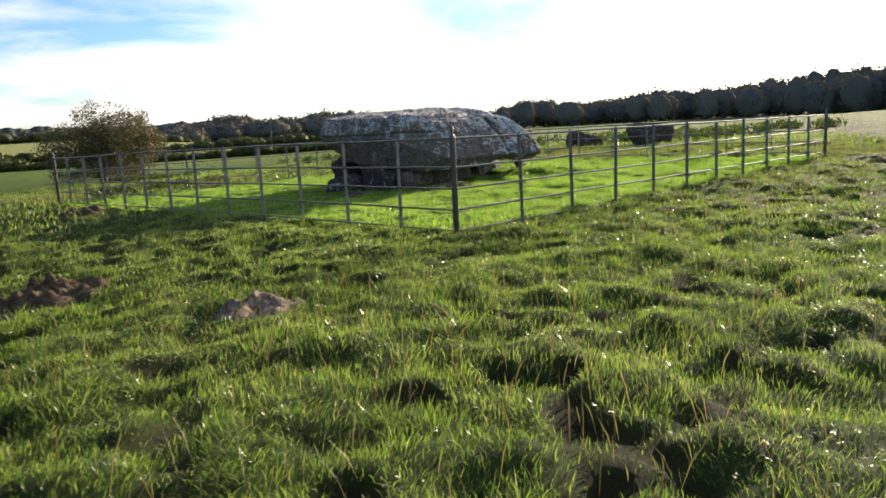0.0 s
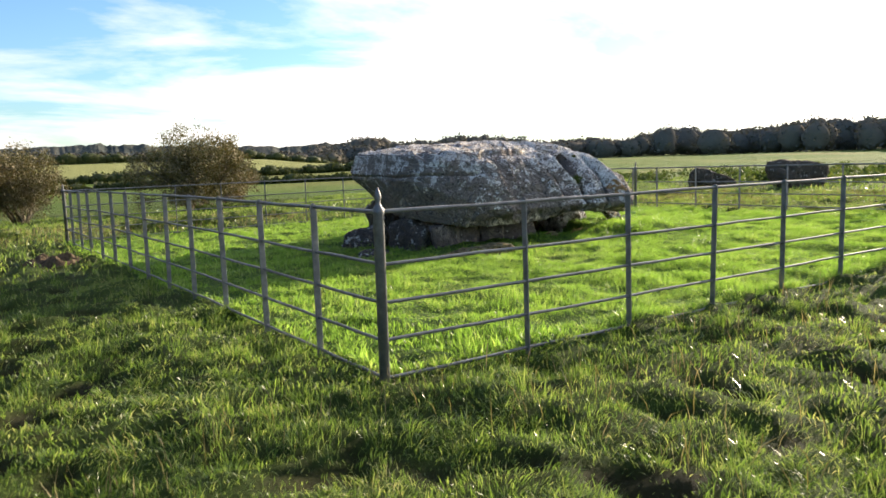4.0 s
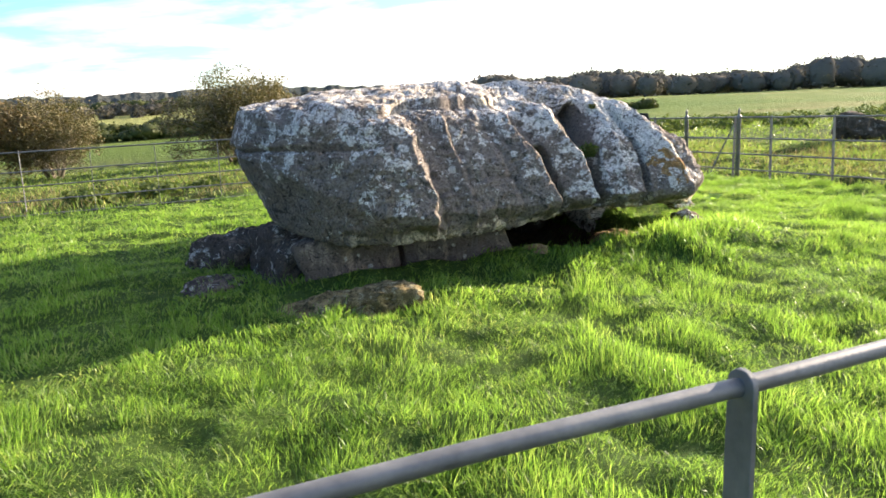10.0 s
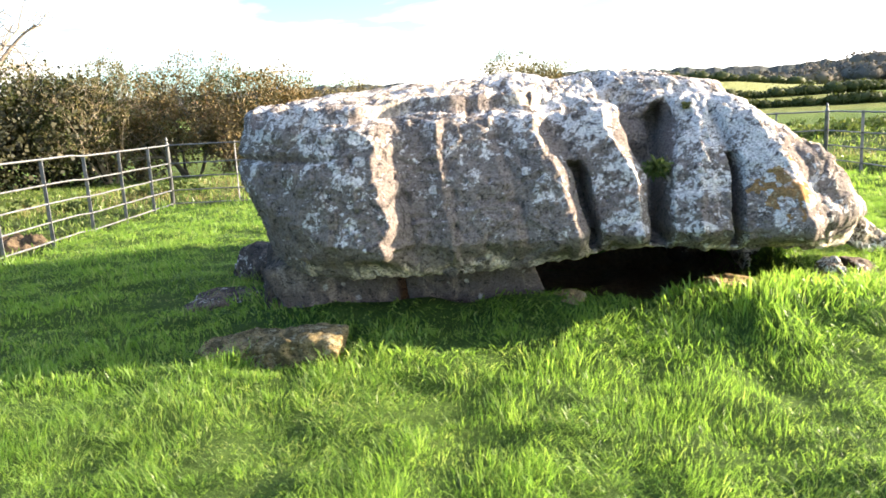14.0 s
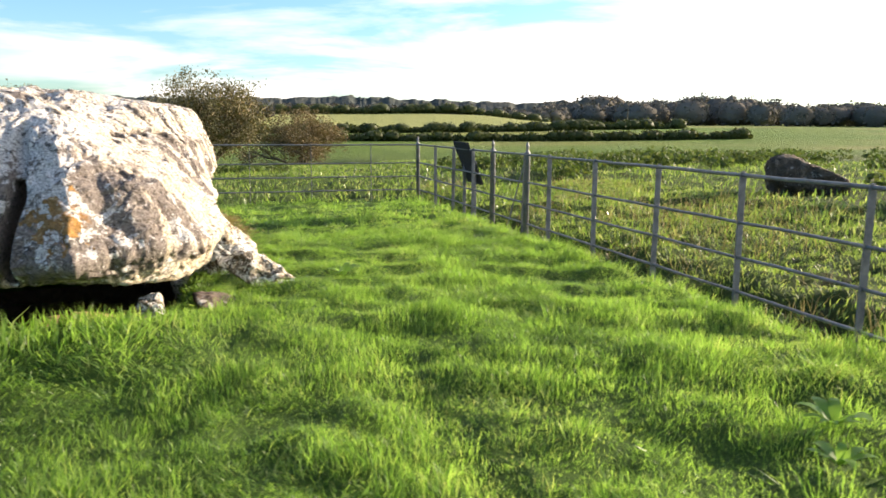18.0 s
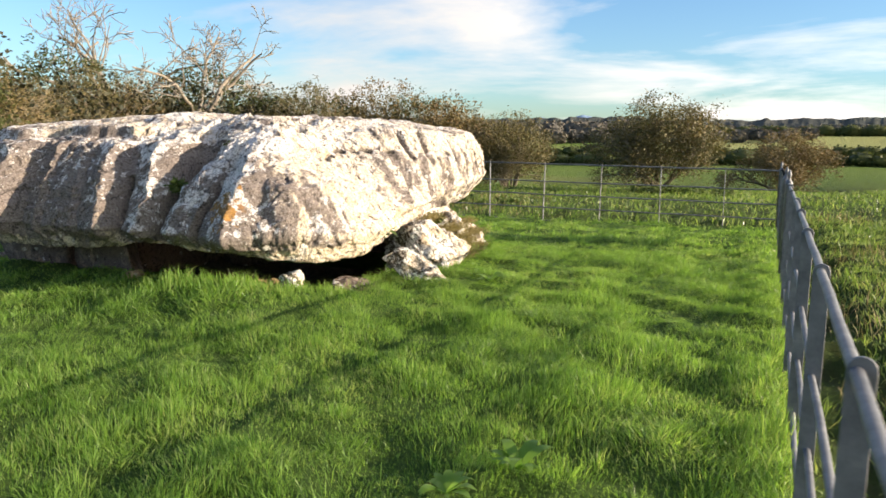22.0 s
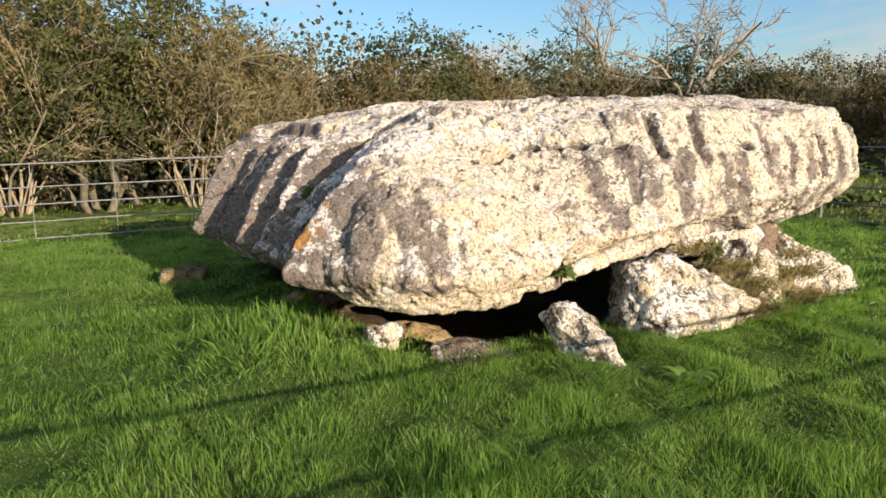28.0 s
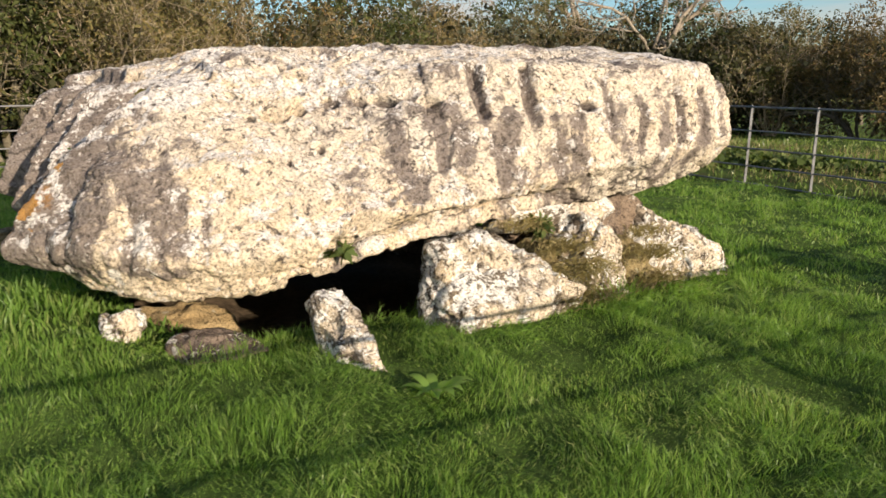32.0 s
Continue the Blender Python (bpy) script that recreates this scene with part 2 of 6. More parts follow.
def limestone(dark, light, lichen, orange_at=None, lichen_level=0.55, scale=1.0, crusty=0.5):
    """Weathered limestone: cream rock, a grey-brown crust in streaks and blotches, ragged pale lichen, pits."""

    def build(add, link):
        co = local(add)
        big = noise_at(add, link, co, 1.1 * scale, 6, 0.62, 0.3)
        mid = noise_at(add, link, co, 5.0 * scale, 7, 0.66)
        fine = noise_at(add, link, co, 30 * scale, 6, 0.7)
        geo = add("ShaderNodeNewGeometry")
        sep = add("ShaderNodeSeparateXYZ")
        link(geo.outputs["Normal"], sep.inputs[0])
        west_facing = maths(add, link, "MULTIPLY", sep.outputs["X"], -1.0)
        # the crust level rises on faces that point to -x
        stretch = add("ShaderNodeMapping")
        stretch.inputs["Scale"].default_value = (3.6, 3.6, 0.8)
        link(co, stretch.inputs["Vector"])
        streak = noise_at(add, link, stretch.outputs[0], 1.0 * scale, 7, 0.66, 0.2)
        level = maths(add, link, "ADD", maths(add, link, "MULTIPLY", streak, 0.5), maths(add, link, "MULTIPLY", mid, 0.5))
        level = maths(add, link, "ADD", level, maths(add, link, "MULTIPLY", west_facing, 0.085))
        # this attribute carries real stains and the painted shade of clefts, holes and pits
        runs = add("ShaderNodeAttribute")
        runs.attribute_name = "stain_shade"
        level = maths(add, link, "ADD", level, maths(add, link, "MULTIPLY", runs.outputs["Fac"], 0.22))
        level = maths(add, link, "ADD", level, maths(add, link, "MULTIPLY", maths(add, link, "SUBTRACT", fine, 0.5), 0.14))
        crust = ramp_of(add, link, level, [(crusty - 0.03, (0, 0, 0)), (crusty + 0.035, (0.90, 0.90, 0.90))])
        warm = mixed(add, link, ramp_of(add, link, big, [(0.38, (0, 0, 0)), (0.62, (1, 1, 1))]), light, tuple(c * k for c, k in zip(light, (0.98, 0.90, 0.77))))
        col = mixed(add, link, crust, warm, dark)
        # ragged pale lichen
        patch = noise_at(add, link, co, 5.4 * scale, 9, 0.80, 0.2)
        where = maths(add, link, "ADD", patch, maths(add, link, "MULTIPLY", sep.outputs["Z"], 0.05))
        where = maths(add, link, "ADD", where, maths(add, link, "MULTIPLY", west_facing, 0.03))
        bloom = add("ShaderNodeAttribute")
        bloom.attribute_name = "bloom"
        where = maths(add, link, "ADD", where, maths(add, link, "MULTIPLY", bloom.outputs["Fac"], 0.10))
        where = maths(add, link, "ADD", where, maths(add, link, "MULTIPLY", maths(add, link, "SUBTRACT", big, 0.5), 0.3))
        where = maths(add, link, "ADD", where, maths(add, link, "MULTIPLY", maths(add, link, "SUBTRACT", fine, 0.5), 0.22))
        col = mixed(add, link, ramp_of(add, link, where, [(lichen_level, (0, 0, 0)), (lichen_level + 0.025, (0.92, 0.92, 0.92))]), col, lichen)
        spots = add("ShaderNodeTexVoronoi", Scale=3.4 * scale)
        link(co, spots.inputs["Vector"])
        rim = maths(add, link, "ADD", spots.outputs["Distance"], maths(add, link, "MULTIPLY", mid, 0.40))
        rim = maths(add, link, "SUBTRACT", rim, maths(add, link, "MULTIPLY", bloom.outputs["Fac"], 0.10))
        ring = maths(add, link, "ADD", rim, maths(add, link, "MULTIPLY", maths(add, link, "SUBTRACT", fine, 0.5), 0.10))
        col = mixed(add, link, ramp_of(add, link, ring, [(0.33, (0.85, 0.85, 0.85)), (0.345, (0, 0, 0))]), col, lichen)
        # dark specks and small black crusts
        black = noise_at(add, link, co, 13 * scale, 7, 0.75, 0.3)
        col = mixed(add, link, ramp_of(add, link, black, [(0.575, (0, 0, 0)), (0.598, (0.88, 0.88, 0.88))]), col, tuple(c * 0.35 for c in dark))
        col = mixed(add, link, ramp_of(add, link, fine, [(0.37, (0.72, 0.72, 0.72)), (0.455, (0, 0, 0))]), col, tuple(c * 0.5 for c in dark))
        grit = noise_at(add, link, co, 85 * scale, 4, 0.7)
        col = mixed(add, link, ramp_of(add, link, grit, [(0.36, (0.55, 0.55, 0.55)), (0.43, (0, 0, 0))]), col, tuple(c * 0.6 for c in dark))
        col = mixed(add, link, 1.0, col, ramp_of(add, link, noise_at(add, link, co, 48 * scale, 5, 0.75), [(0.39, (0.56, 0.53, 0.50)), (0.49, (0.98, 0.98, 0.98)), (0.60, (1.20, 1.20, 1.20))]), "MULTIPLY")
        # hairline cracks
        warp = add("ShaderNodeVectorMath")
        warp.operation = "ADD"
        shift = add("ShaderNodeVectorMath")
        shift.operation = "SCALE"
        shift.inputs["Scale"].default_value = 0.35 / scale
        tone = add("ShaderNodeTexNoise", Scale=3.0 * scale, Detail=5.0, Roughness=0.65)
        link(co, tone.inputs["Vector"])
        link(tone.outputs["Color"], shift.inputs[0])
        link(co, warp.inputs[0])
        link(shift.outputs[0], warp.inputs[1])
        joint = add("ShaderNodeTexVoronoi", Scale=3.6 * scale)
        joint.feature = "DISTANCE_TO_EDGE"
        link(warp.outputs[0], joint.inputs["Vector"])
        thin = maths(add, link, "ADD", joint.outputs["Distance"], maths(add, link, "MULTIPLY", maths(add, link, "SUBTRACT", big, 0.40), 0.30))
        crack = ramp_of(add, link, thin, [(0.006, (0.75, 0.75, 0.75)), (0.022, (0, 0, 0))])
        col = mixed(add, link, crack, col, tuple(c * 0.3 for c in dark))
        if orange_at is not None:
            away = add("ShaderNodeVectorMath")
            away.operation = "DISTANCE"
            link(co, away.inputs[0])
            away.inputs[1].default_value = orange_at
            reach = maths(add, link, "ADD", away.outputs["Value"], maths(add, link, "MULTIPLY", maths(add, link, "SUBTRACT", patch, 0.5), 0.9))
            col = mixed(add, link, ramp_of(add, link, reach, [(0.07, (0.8, 0.8, 0.8)), (0.16, (0, 0, 0))]), col, (0.40, 0.20, 0.06))
        pits = add("ShaderNodeTexVoronoi", Scale=17.0 * scale)
        link(co, pits.inputs["Vector"])
        deep = maths(add, link, "ADD", pits.outputs["Distance"], maths(add, link, "MULTIPLY", maths(add, link, "SUBTRACT", mid, 0.40), 1.1))
        col = mixed(add, link, ramp_of(add, link, deep, [(0.13, (0.8, 0.8, 0.8)), (0.19, (0, 0, 0))]), col, tuple(c * 0.3 for c in dark))
        h = maths(add, link, "ADD", maths(add, link, "MULTIPLY", mid, 1.0), maths(add, link, "MULTIPLY", fine, 0.9))
        h = maths(add, link, "ADD", h, maths(add, link, "MULTIPLY", ramp_of(add, link, pits.outputs["Distance"], [(0.0, (0, 0, 0)), (0.25, (1, 1, 1))]), 0.2))
        h = maths(add, link, "ADD", h, maths(add, link, "MULTIPLY", grit, 0.22))
        h = maths(add, link, "SUBTRACT", h, maths(add, link, "MULTIPLY", crack, 0.25))
        return principled(add, link, col, 0.92, 0.0, bumped(add, link, h, 1.0, 0.036 / scale), 0.15)

    return surface("limestone", build)


def leafy(name, shades, gloss=0.45, through_light=0.35, spec=0.35):
    """Leaves or blades: colour by leaf and by patch, lit through from behind."""

    def build(add, link):
        geo = add("ShaderNodeNewGeometry")
        patch = noise_at(add, link, geo.outputs["Position"], 0.55, 4, 0.6)
        clump = noise_at(add, link, geo.outputs["Position"], 2.6, 4, 0.65)
        each = maths(add, link, "ADD", maths(add, link, "MULTIPLY", geo.outputs["Random Per Island"], 0.46), maths(add, link, "MULTIPLY", patch, 0.42))
        each = maths(add, link, "ADD", each, maths(add, link, "MULTIPLY", maths(add, link, "SUBTRACT", clump, 0.35), 0.5))
        n = len(shades)
        col = ramp_of(add, link, each, [(0.12 + 0.76 * k / max(1, n - 1), c) for k, c in enumerate(shades)])
        top = principled(add, link, col, gloss, 0.0, None, spec)
        thru = add("ShaderNodeBsdfTranslucent")
        bright = mixed(add, link, 1.0, col, (1.27, 1.30, 0.78), "MULTIPLY")
        link(bright, thru.inputs["Color"])
        m = add("ShaderNodeMixShader", Fac=through_light)
        link(top, m.inputs[1])
        link(thru.outputs[0], m.inputs[2])
        return m.outputs[0]

    return surface(name, build)


CAP_CENTRE = (14.8, 15.9, 0.3)
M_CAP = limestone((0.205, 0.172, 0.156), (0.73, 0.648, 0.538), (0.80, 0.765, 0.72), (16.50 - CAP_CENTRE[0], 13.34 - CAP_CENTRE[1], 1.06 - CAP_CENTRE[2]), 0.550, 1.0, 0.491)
M_STONE = limestone((0.095, 0.074, 0.056), (0.66, 0.575, 0.46), (0.87, 0.85, 0.79), None, 0.505, 1.25, 0.438)
M_PALESLAB = limestone((0.16, 0.13, 0.115), (0.34, 0.285, 0.25), (0.56, 0.53, 0.48), None, 0.66, 1.5, 0.46)
M_SLAB = limestone((0.080, 0.064, 0.055), (0.25, 0.20, 0.165), (0.56, 0.53, 0.48), None, 0.605, 1.5, 0.475)
M_SAND = limestone((0.30, 0.22, 0.12), (0.50, 0.38, 0.21), (0.52, 0.46, 0.34), None, 0.66, 1.5, 0.56)
M_BOULDER = limestone((0.085, 0.068, 0.05), (0.23, 0.19, 0.15), (0.36, 0.33, 0.28), None, 0.64, 1.2, 0.48)
M_ORANGE = limestone((0.30, 0.18, 0.08), (0.46, 0.26, 0.09), (0.55, 0.42, 0.24), None, 0.60, 3.0, 0.46)
M_CUSHION = limestone((0.07, 0.075, 0.018), (0.20, 0.19, 0.04), (0.28, 0.25, 0.10), None, 0.64, 3.0, 0.5)
M_MOSS = limestone((0.11, 0.09, 0.042), (0.30, 0.245, 0.135), (0.34, 0.31, 0.20), None, 0.60, 1.8, 0.5)
M_GRASS = leafy("grass", [(0.076, 0.150, 0.031), (0.164, 0.295, 0.055), (0.245, 0.39, 0.085), (0.44, 0.47, 0.19)], 0.38, 0.62)
M_ROUGH = leafy("rough_grass", [(0.038, 0.068, 0.017), (0.112, 0.190, 0.040), (0.220, 0.308, 0.078), (0.46, 0.43, 0.23)], 0.30, 0.52)
M_RANK = leafy("rank_grass", [(0.075, 0.120, 0.030), (0.17, 0.26, 0.060), (0.26, 0.34, 0.09), (0.40, 0.37, 0.17)], 0.45, 0.45)
M_STRAW = leafy("dry_grass", [(0.11, 0.10, 0.035), (0.26, 0.21, 0.09), (0.44, 0.36, 0.18)], 0.6, 0.25)
M_LEAF = leafy("olive_leaves", [(0.042, 0.046, 0.014), (0.106, 0.092, 0.032), (0.175, 0.132, 0.050), (0.24, 0.16, 0.062)], 0.55, 0.14)
M_BROWN = leafy("brown_leaves", [(0.052, 0.046, 0.019), (0.125, 0.098, 0.037), (0.19, 0.135, 0.05), (0.24, 0.12, 0.05)], 0.55, 0.14)
M_OLIVE = leafy("thorn_leaves", [(0.040, 0.043, 0.014), (0.100, 0.093, 0.031), (0.160, 0.132, 0.048), (0.23, 0.155, 0.062)], 0.55, 0.14)
M_DARKLEAF = leafy("ivy_leaves", [(0.028, 0.040, 0.012), (0.065, 0.080, 0.024), (0.11, 0.115, 0.036)], 0.6, 0.25, 0.2)
# near-black leaf colour paints the shade inside the hedge
M_THICKET_SHADE = leafy("shaded_thicket_leaves", [(0.014, 0.016, 0.006), (0.032, 0.034, 0.013), (0.065, 0.056, 0.022)], 0.6, 0.05)
# the far woods' leaves are greyed and lifted to paint in distance haze
M_HAZED_LEAF = leafy("hazed_wood_leaves", [(0.105, 0.100, 0.090), (0.140, 0.130, 0.110), (0.185, 0.156, 0.122)], 0.9, 0.05, 0.0)
M_WEED = leafy("weeds", [(0.04, 0.065, 0.016), (0.085, 0.125, 0.032), (0.16, 0.175, 0.06)], 0.75, 0.35)


def bark_nodes(dark, light):
    def build(add, link):
        co = local(add)
        n = noise_at(add, link, co, 7, 6, 0.65)
        f = noise_at(add, link, co, 40, 4, 0.7)
        col = ramp_of(add, link, n, [(0.3, dark), (0.7, light)])
        return principled(add, link, col, 0.9, 0.0, bumped(add, link, f, 0.6, 0.01), 0.15)

    return surface("bark", build)


M_BARK = bark_nodes((0.07, 0.06, 0.04), (0.24, 0.21, 0.15))
M_PALEBARK = bark_nodes((0.20, 0.16, 0.10), (0.46, 0.38, 0.27))
M_WHITEBARK = bark_nodes((0.16, 0.13, 0.095), (0.38, 0.33, 0.26))


def steel_nodes(add, link):
    co = position(add)
    n = noise_at(add, link, co, 9, 6, 0.65)
    f = noise_at(add, link, co, 120, 3, 0.6)
    col = ramp_of(add, link, n, [(0.3, (0.12, 0.122, 0.128)), (0.6, (0.235, 0.235, 0.235)), (0.8, (0.36, 0.345, 0.31))])
    rough = maths(add, link, "ADD", maths(add, link, "MULTIPLY", n, 0.3), 0.44)
    return principled(add, link, col, rough, 0.60, bumped(add, link, f, 0.25, 0.002), 0.35)


M_STEEL = surface("galvanised_steel", steel_nodes)


def sign_nodes(add, link):
    n = noise_at(add, link, local(add), 14, 5, 0.6)
    return principled(add, link, ramp_of(add, link, n, [(0.3, (0.03, 0.03, 0.032)), (0.75, (0.055, 0.055, 0.06))]), 0.85, 0.0, None, 0.1)


M_SIGN = surface("dark_panel", sign_nodes)


def soil_nodes(add, link):
    co = position(add)
    n = noise_at(add, link, co, 16, 6, 0.7)
    col = ramp_of(add, link, n, [(0.3, (0.055, 0.04, 0.025)), (0.7, (0.19, 0.14, 0.09))])
    return principled(add, link, col, 0.95, 0.0, bumped(add, link, n, 1.0, 0.04), 0.1)


def dry_soil_nodes(add, link):
    n = noise_at(add, link, position(add), 13, 6, 0.72)
    col = ramp_of(add, link, n, [(0.34, (0.07, 0.05, 0.035)), (0.60, (0.38, 0.29, 0.23))])
    return principled(add, link, col, 0.95, 0.0, bumped(add, link, n, 1.0, 0.05), 0.1)


M_SOIL = surface("soil", soil_nodes)
M_DRYSOIL = surface("dry_soil", dry_soil_nodes)


def turf_nodes(add, link):
    co = position(add)
    big = noise_at(add, link, co, 0.35, 5, 0.6)
    mid = noise_at(add, link, co, 3.2, 5, 0.62)
    fine = noise_at(add, link, co, 45, 4, 0.7)
    mix = maths(add, link, "ADD", maths(add, link, "MULTIPLY", big, 0.45), maths(add, link, "MULTIPLY", mid, 0.55))
    near = ramp_of(add, link, mix, [(0.32, (0.075, 0.135, 0.030)), (0.5, (0.130, 0.230, 0.048)), (0.68, (0.19, 0.295, 0.068))])
    bare = noise_at(add, link, co, 1.9, 5, 0.65)
    trodden, lawn, stubble = (add("ShaderNodeAttribute") for _ in range(3))
    trodden.attribute_name, lawn.attribute_name, stubble.attribute_name = "bare", "lawn", "stubble"
    rough = mixed(add, link, ramp_of(add, link, bare, [(0.50, (0, 0, 0)), (0.66, (0.6, 0.6, 0.6))]), mixed(add, link, 1.0, near, (0.75, 0.68, 0.7), "MULTIPLY"), (0.085, 0.072, 0.030))
    rough = mixed(add, link, maths(add, link, "MULTIPLY", trodden.outputs["Fac"], 0.85), rough, (0.050, 0.040, 0.020))
    near = mixed(add, link, lawn.outputs["Fac"], rough, near)
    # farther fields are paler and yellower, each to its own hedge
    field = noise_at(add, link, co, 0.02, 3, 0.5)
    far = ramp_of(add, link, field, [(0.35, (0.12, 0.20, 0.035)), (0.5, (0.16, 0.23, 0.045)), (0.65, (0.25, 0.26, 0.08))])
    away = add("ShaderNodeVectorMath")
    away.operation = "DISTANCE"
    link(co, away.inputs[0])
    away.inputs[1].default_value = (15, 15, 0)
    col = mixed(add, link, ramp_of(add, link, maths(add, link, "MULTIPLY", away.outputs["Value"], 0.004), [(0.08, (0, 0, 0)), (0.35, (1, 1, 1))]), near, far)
    col = mixed(add, link, stubble.outputs["Fac"], col, (0.36, 0.37, 0.13))
    col = mixed(add, link, ramp_of(add, link, fine, [(0.3, (0.6, 0.6, 0.6)), (0.6, (1, 1, 1))]), (0.02, 0.025, 0.008), col)
    blade = noise_at(add, link, co, 120, 3, 0.75, 1.5)
    clump = noise_at(add, link, co, 14, 4, 0.65, 0.6)
    col = mixed(add, link, ramp_of(add, link, blade, [(0.36, (0.35, 0.35, 0.35)), (0.54, (0, 0, 0))]), col, (0.022, 0.040, 0.008))
    col = mixed(add, link, ramp_of(add, link, clump, [(0.34, (0.25, 0.25, 0.25)), (0.50, (0, 0, 0))]), col, (0.028, 0.050, 0.010))
    h = maths(add, link, "ADD", maths(add, link, "ADD", mid, fine), maths(add, link, "ADD", clump, blade))
    return principled(add, link, col, 0.9, 0.0, bumped(add, link, h, 1.0, 0.09), 0.1)


M_TURF = surface("turf", turf_nodes)


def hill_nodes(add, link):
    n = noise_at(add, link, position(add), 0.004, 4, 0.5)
    # the blue of distance haze is put straight into the mountain's colour
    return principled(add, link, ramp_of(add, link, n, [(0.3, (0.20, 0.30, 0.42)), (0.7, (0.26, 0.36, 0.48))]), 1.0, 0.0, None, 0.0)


M_HILL_HAZE = surface("hazed_mountain", hill_nodes)


def ridge_nodes(add, link):
    co = position(add)
    trees = noise_at(add, link, co, 0.07, 5, 0.65)
    wide = noise_at(add, link, co, 0.012, 3, 0.5)
    col = ramp_of(add, link, trees, [(0.32, (0.045, 0.055, 0.055)), (0.55, (0.085, 0.095, 0.085)), (0.72, (0.125, 0.125, 0.10))])
    col = mixed(add, link, ramp_of(add, link, wide, [(0.40, (0, 0, 0)), (0.65, (0.5, 0.5, 0.5))]), col, (0.12, 0.115, 0.10))
    return principled(add, link, col, 1.0, 0.0, bumped(add, link, trees, 1.0, 6.0), 0.0)


M_RIDGE = surface("wooded_ridge", ridge_nodes)

# ---- ground ----
XW, XE, YS, YN = 7.5, 21.77, 7.38, 23.9  # the fence's lines
CORNERS = [(7.45, 7.37), (21.75, 7.45), (21.75, 23.8), (7.6, 24.0)]


def poached(x, y):
    """0 to 1: hollows that hooves have trodden in the pasture."""
    shape = np.shape(x)
    q = np.stack([np.ravel(x) * 2.9 + 4, np.ravel(y) * 2.9 + 9, np.zeros(np.size(x))], 1)
    where = vnoise(q * 0.33 + 2.2)
    return (smooth(0.18, 0.55, fbm(q, 2)) * smooth(-0.55, 0.2, where)).reshape(shape)


def ground_z(x, y):
    """The height of the turf at arrays x, y."""
    x, y = np.asarray(x, float), np.asarray(y, float)
    r = np.hypot(x - 15, y - 15)
    z = 0.04 + 0.016 * np.clip(x - 8, -3, 16) - 0.013 * np.clip(y - 11, 0, 30)
    z = z + 0.17 * np.exp(-(((x - 16.9) / 1.5) ** 2 + ((y - 13.1) / 1.0) ** 2))
    z = z + 0.10 * np.exp(-(((x - 18.3) / 1.2) ** 2 + ((y - 15.8) / 2.0) ** 2))
    pit = ((x - 14.95) / 2.35) ** 4 + ((y - 15.75) / 2.05) ** 4
    z = z - 0.55 * smooth(1.0, 0.45, pit)
    z = z + 0.13 * np.exp(-(((x - 13.6) / 1.5) ** 4 + ((y - 13.75) / 0.42) ** 2))
    z = z + 1.2 * smooth(30, 160, x) - 1.9 * smooth(26, 90, y) + 1.0 * smooth(110, 150, y) + 5.0 * smooth(150, 280, y) * smooth(140, 90, x)
    z = z - 0.45 * smooth(7, -1, x) * smooth(3, 10, y) - 0.5 * smooth(-2, -40, x) + 2.0 * smooth(300, 800, r)
    z = z + 0.20 * smooth(23.5, 28, x)
    # a bank falls from the lawn's edge outside the eastern railings
    z = z - 0.17 * np.exp(-(((x - XE - 0.42) / 0.34) ** 2)) * smooth(6.8, 7.6, y) * smooth(25, 24, y)
    p = np.stack([x.ravel() * 0.9, y.ravel() * 0.9, 0 * x.ravel()], 1)
    small = fbm(p, 3).reshape(x.shape)
    inside = smooth(0, 0.5, x - XW) * smooth(0, 0.5, XE - x) * smooth(0, 0.5, y - YS) * smooth(0, 0.5, YN - y)
    near = 1 - smooth(40, 110, r)
    tuss = fbm(p * 3.1, 2).reshape(x.shape)
    pits = -0.055 * poached(x, y) * (1 - inside) + 0.022 * vnoise(p * 4.2 + 7).reshape(x.shape)
    return z + near * (pits + (0.05 - 0.03 * inside) * small + (0.095 - 0.042 * inside) * tuss) + (1 - near) * 0.25 * fbm(p * 0.03, 2).reshape(x.shape)


def gz(x, y):
    return float(ground_z(np.array([x]), np.array([y]))[0])


def build_ground():
    near = np.concatenate([np.arange(-4, -1, 0.13), np.arange(-1, 8, 0.075), np.arange(8, 22, 0.09), np.arange(22, 27.01, 0.13)])
    steps = 0.13 * 1.2 ** np.arange(1, 46)
    out = np.cumsum(steps)
    line = np.concatenate([near[0] - out[::-1], near, near[-1] + out])
    gx, gy = np.meshgrid(line, line, indexing="ij")
    gzz = ground_z(gx, gy)
    n = len(line)
    idx = np.arange(n * n).reshape(n, n)
    quads = np.stack([idx[:-1, :-1], idx[1:, :-1], idx[1:, 1:], idx[:-1, 1:]], -1).reshape(-1, 4)
    verts = np.stack([gx, gy, gzz], -1).reshape(-1, 3)
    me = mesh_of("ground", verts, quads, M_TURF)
    flat_x, flat_y = gx.ravel(), gy.ravel()
    lawn = smooth(-0.1, 0.2, flat_x - XW) * smooth(-0.1, 0.1, XE - flat_x) * smooth(-0.1, 0.2, flat_y - YS) * smooth(-0.1, 0.2, YN - flat_y)
    for name, values in (("lawn", lawn), ("bare", poached(flat_x, flat_y) * (1 - lawn)), ("stubble", smooth(165, 180, flat_y) * smooth(262, 250, flat_y) * smooth(-20, 10, flat_x) * smooth(135, 115, flat_x))):
        me.attributes.new(name, "FLOAT", "POINT").data.foreach_set("value", values.astype(np.float32))
    tagged(part("ground", me), "gently rolling green pasture turf", "ground", kind="structure")


build_ground()


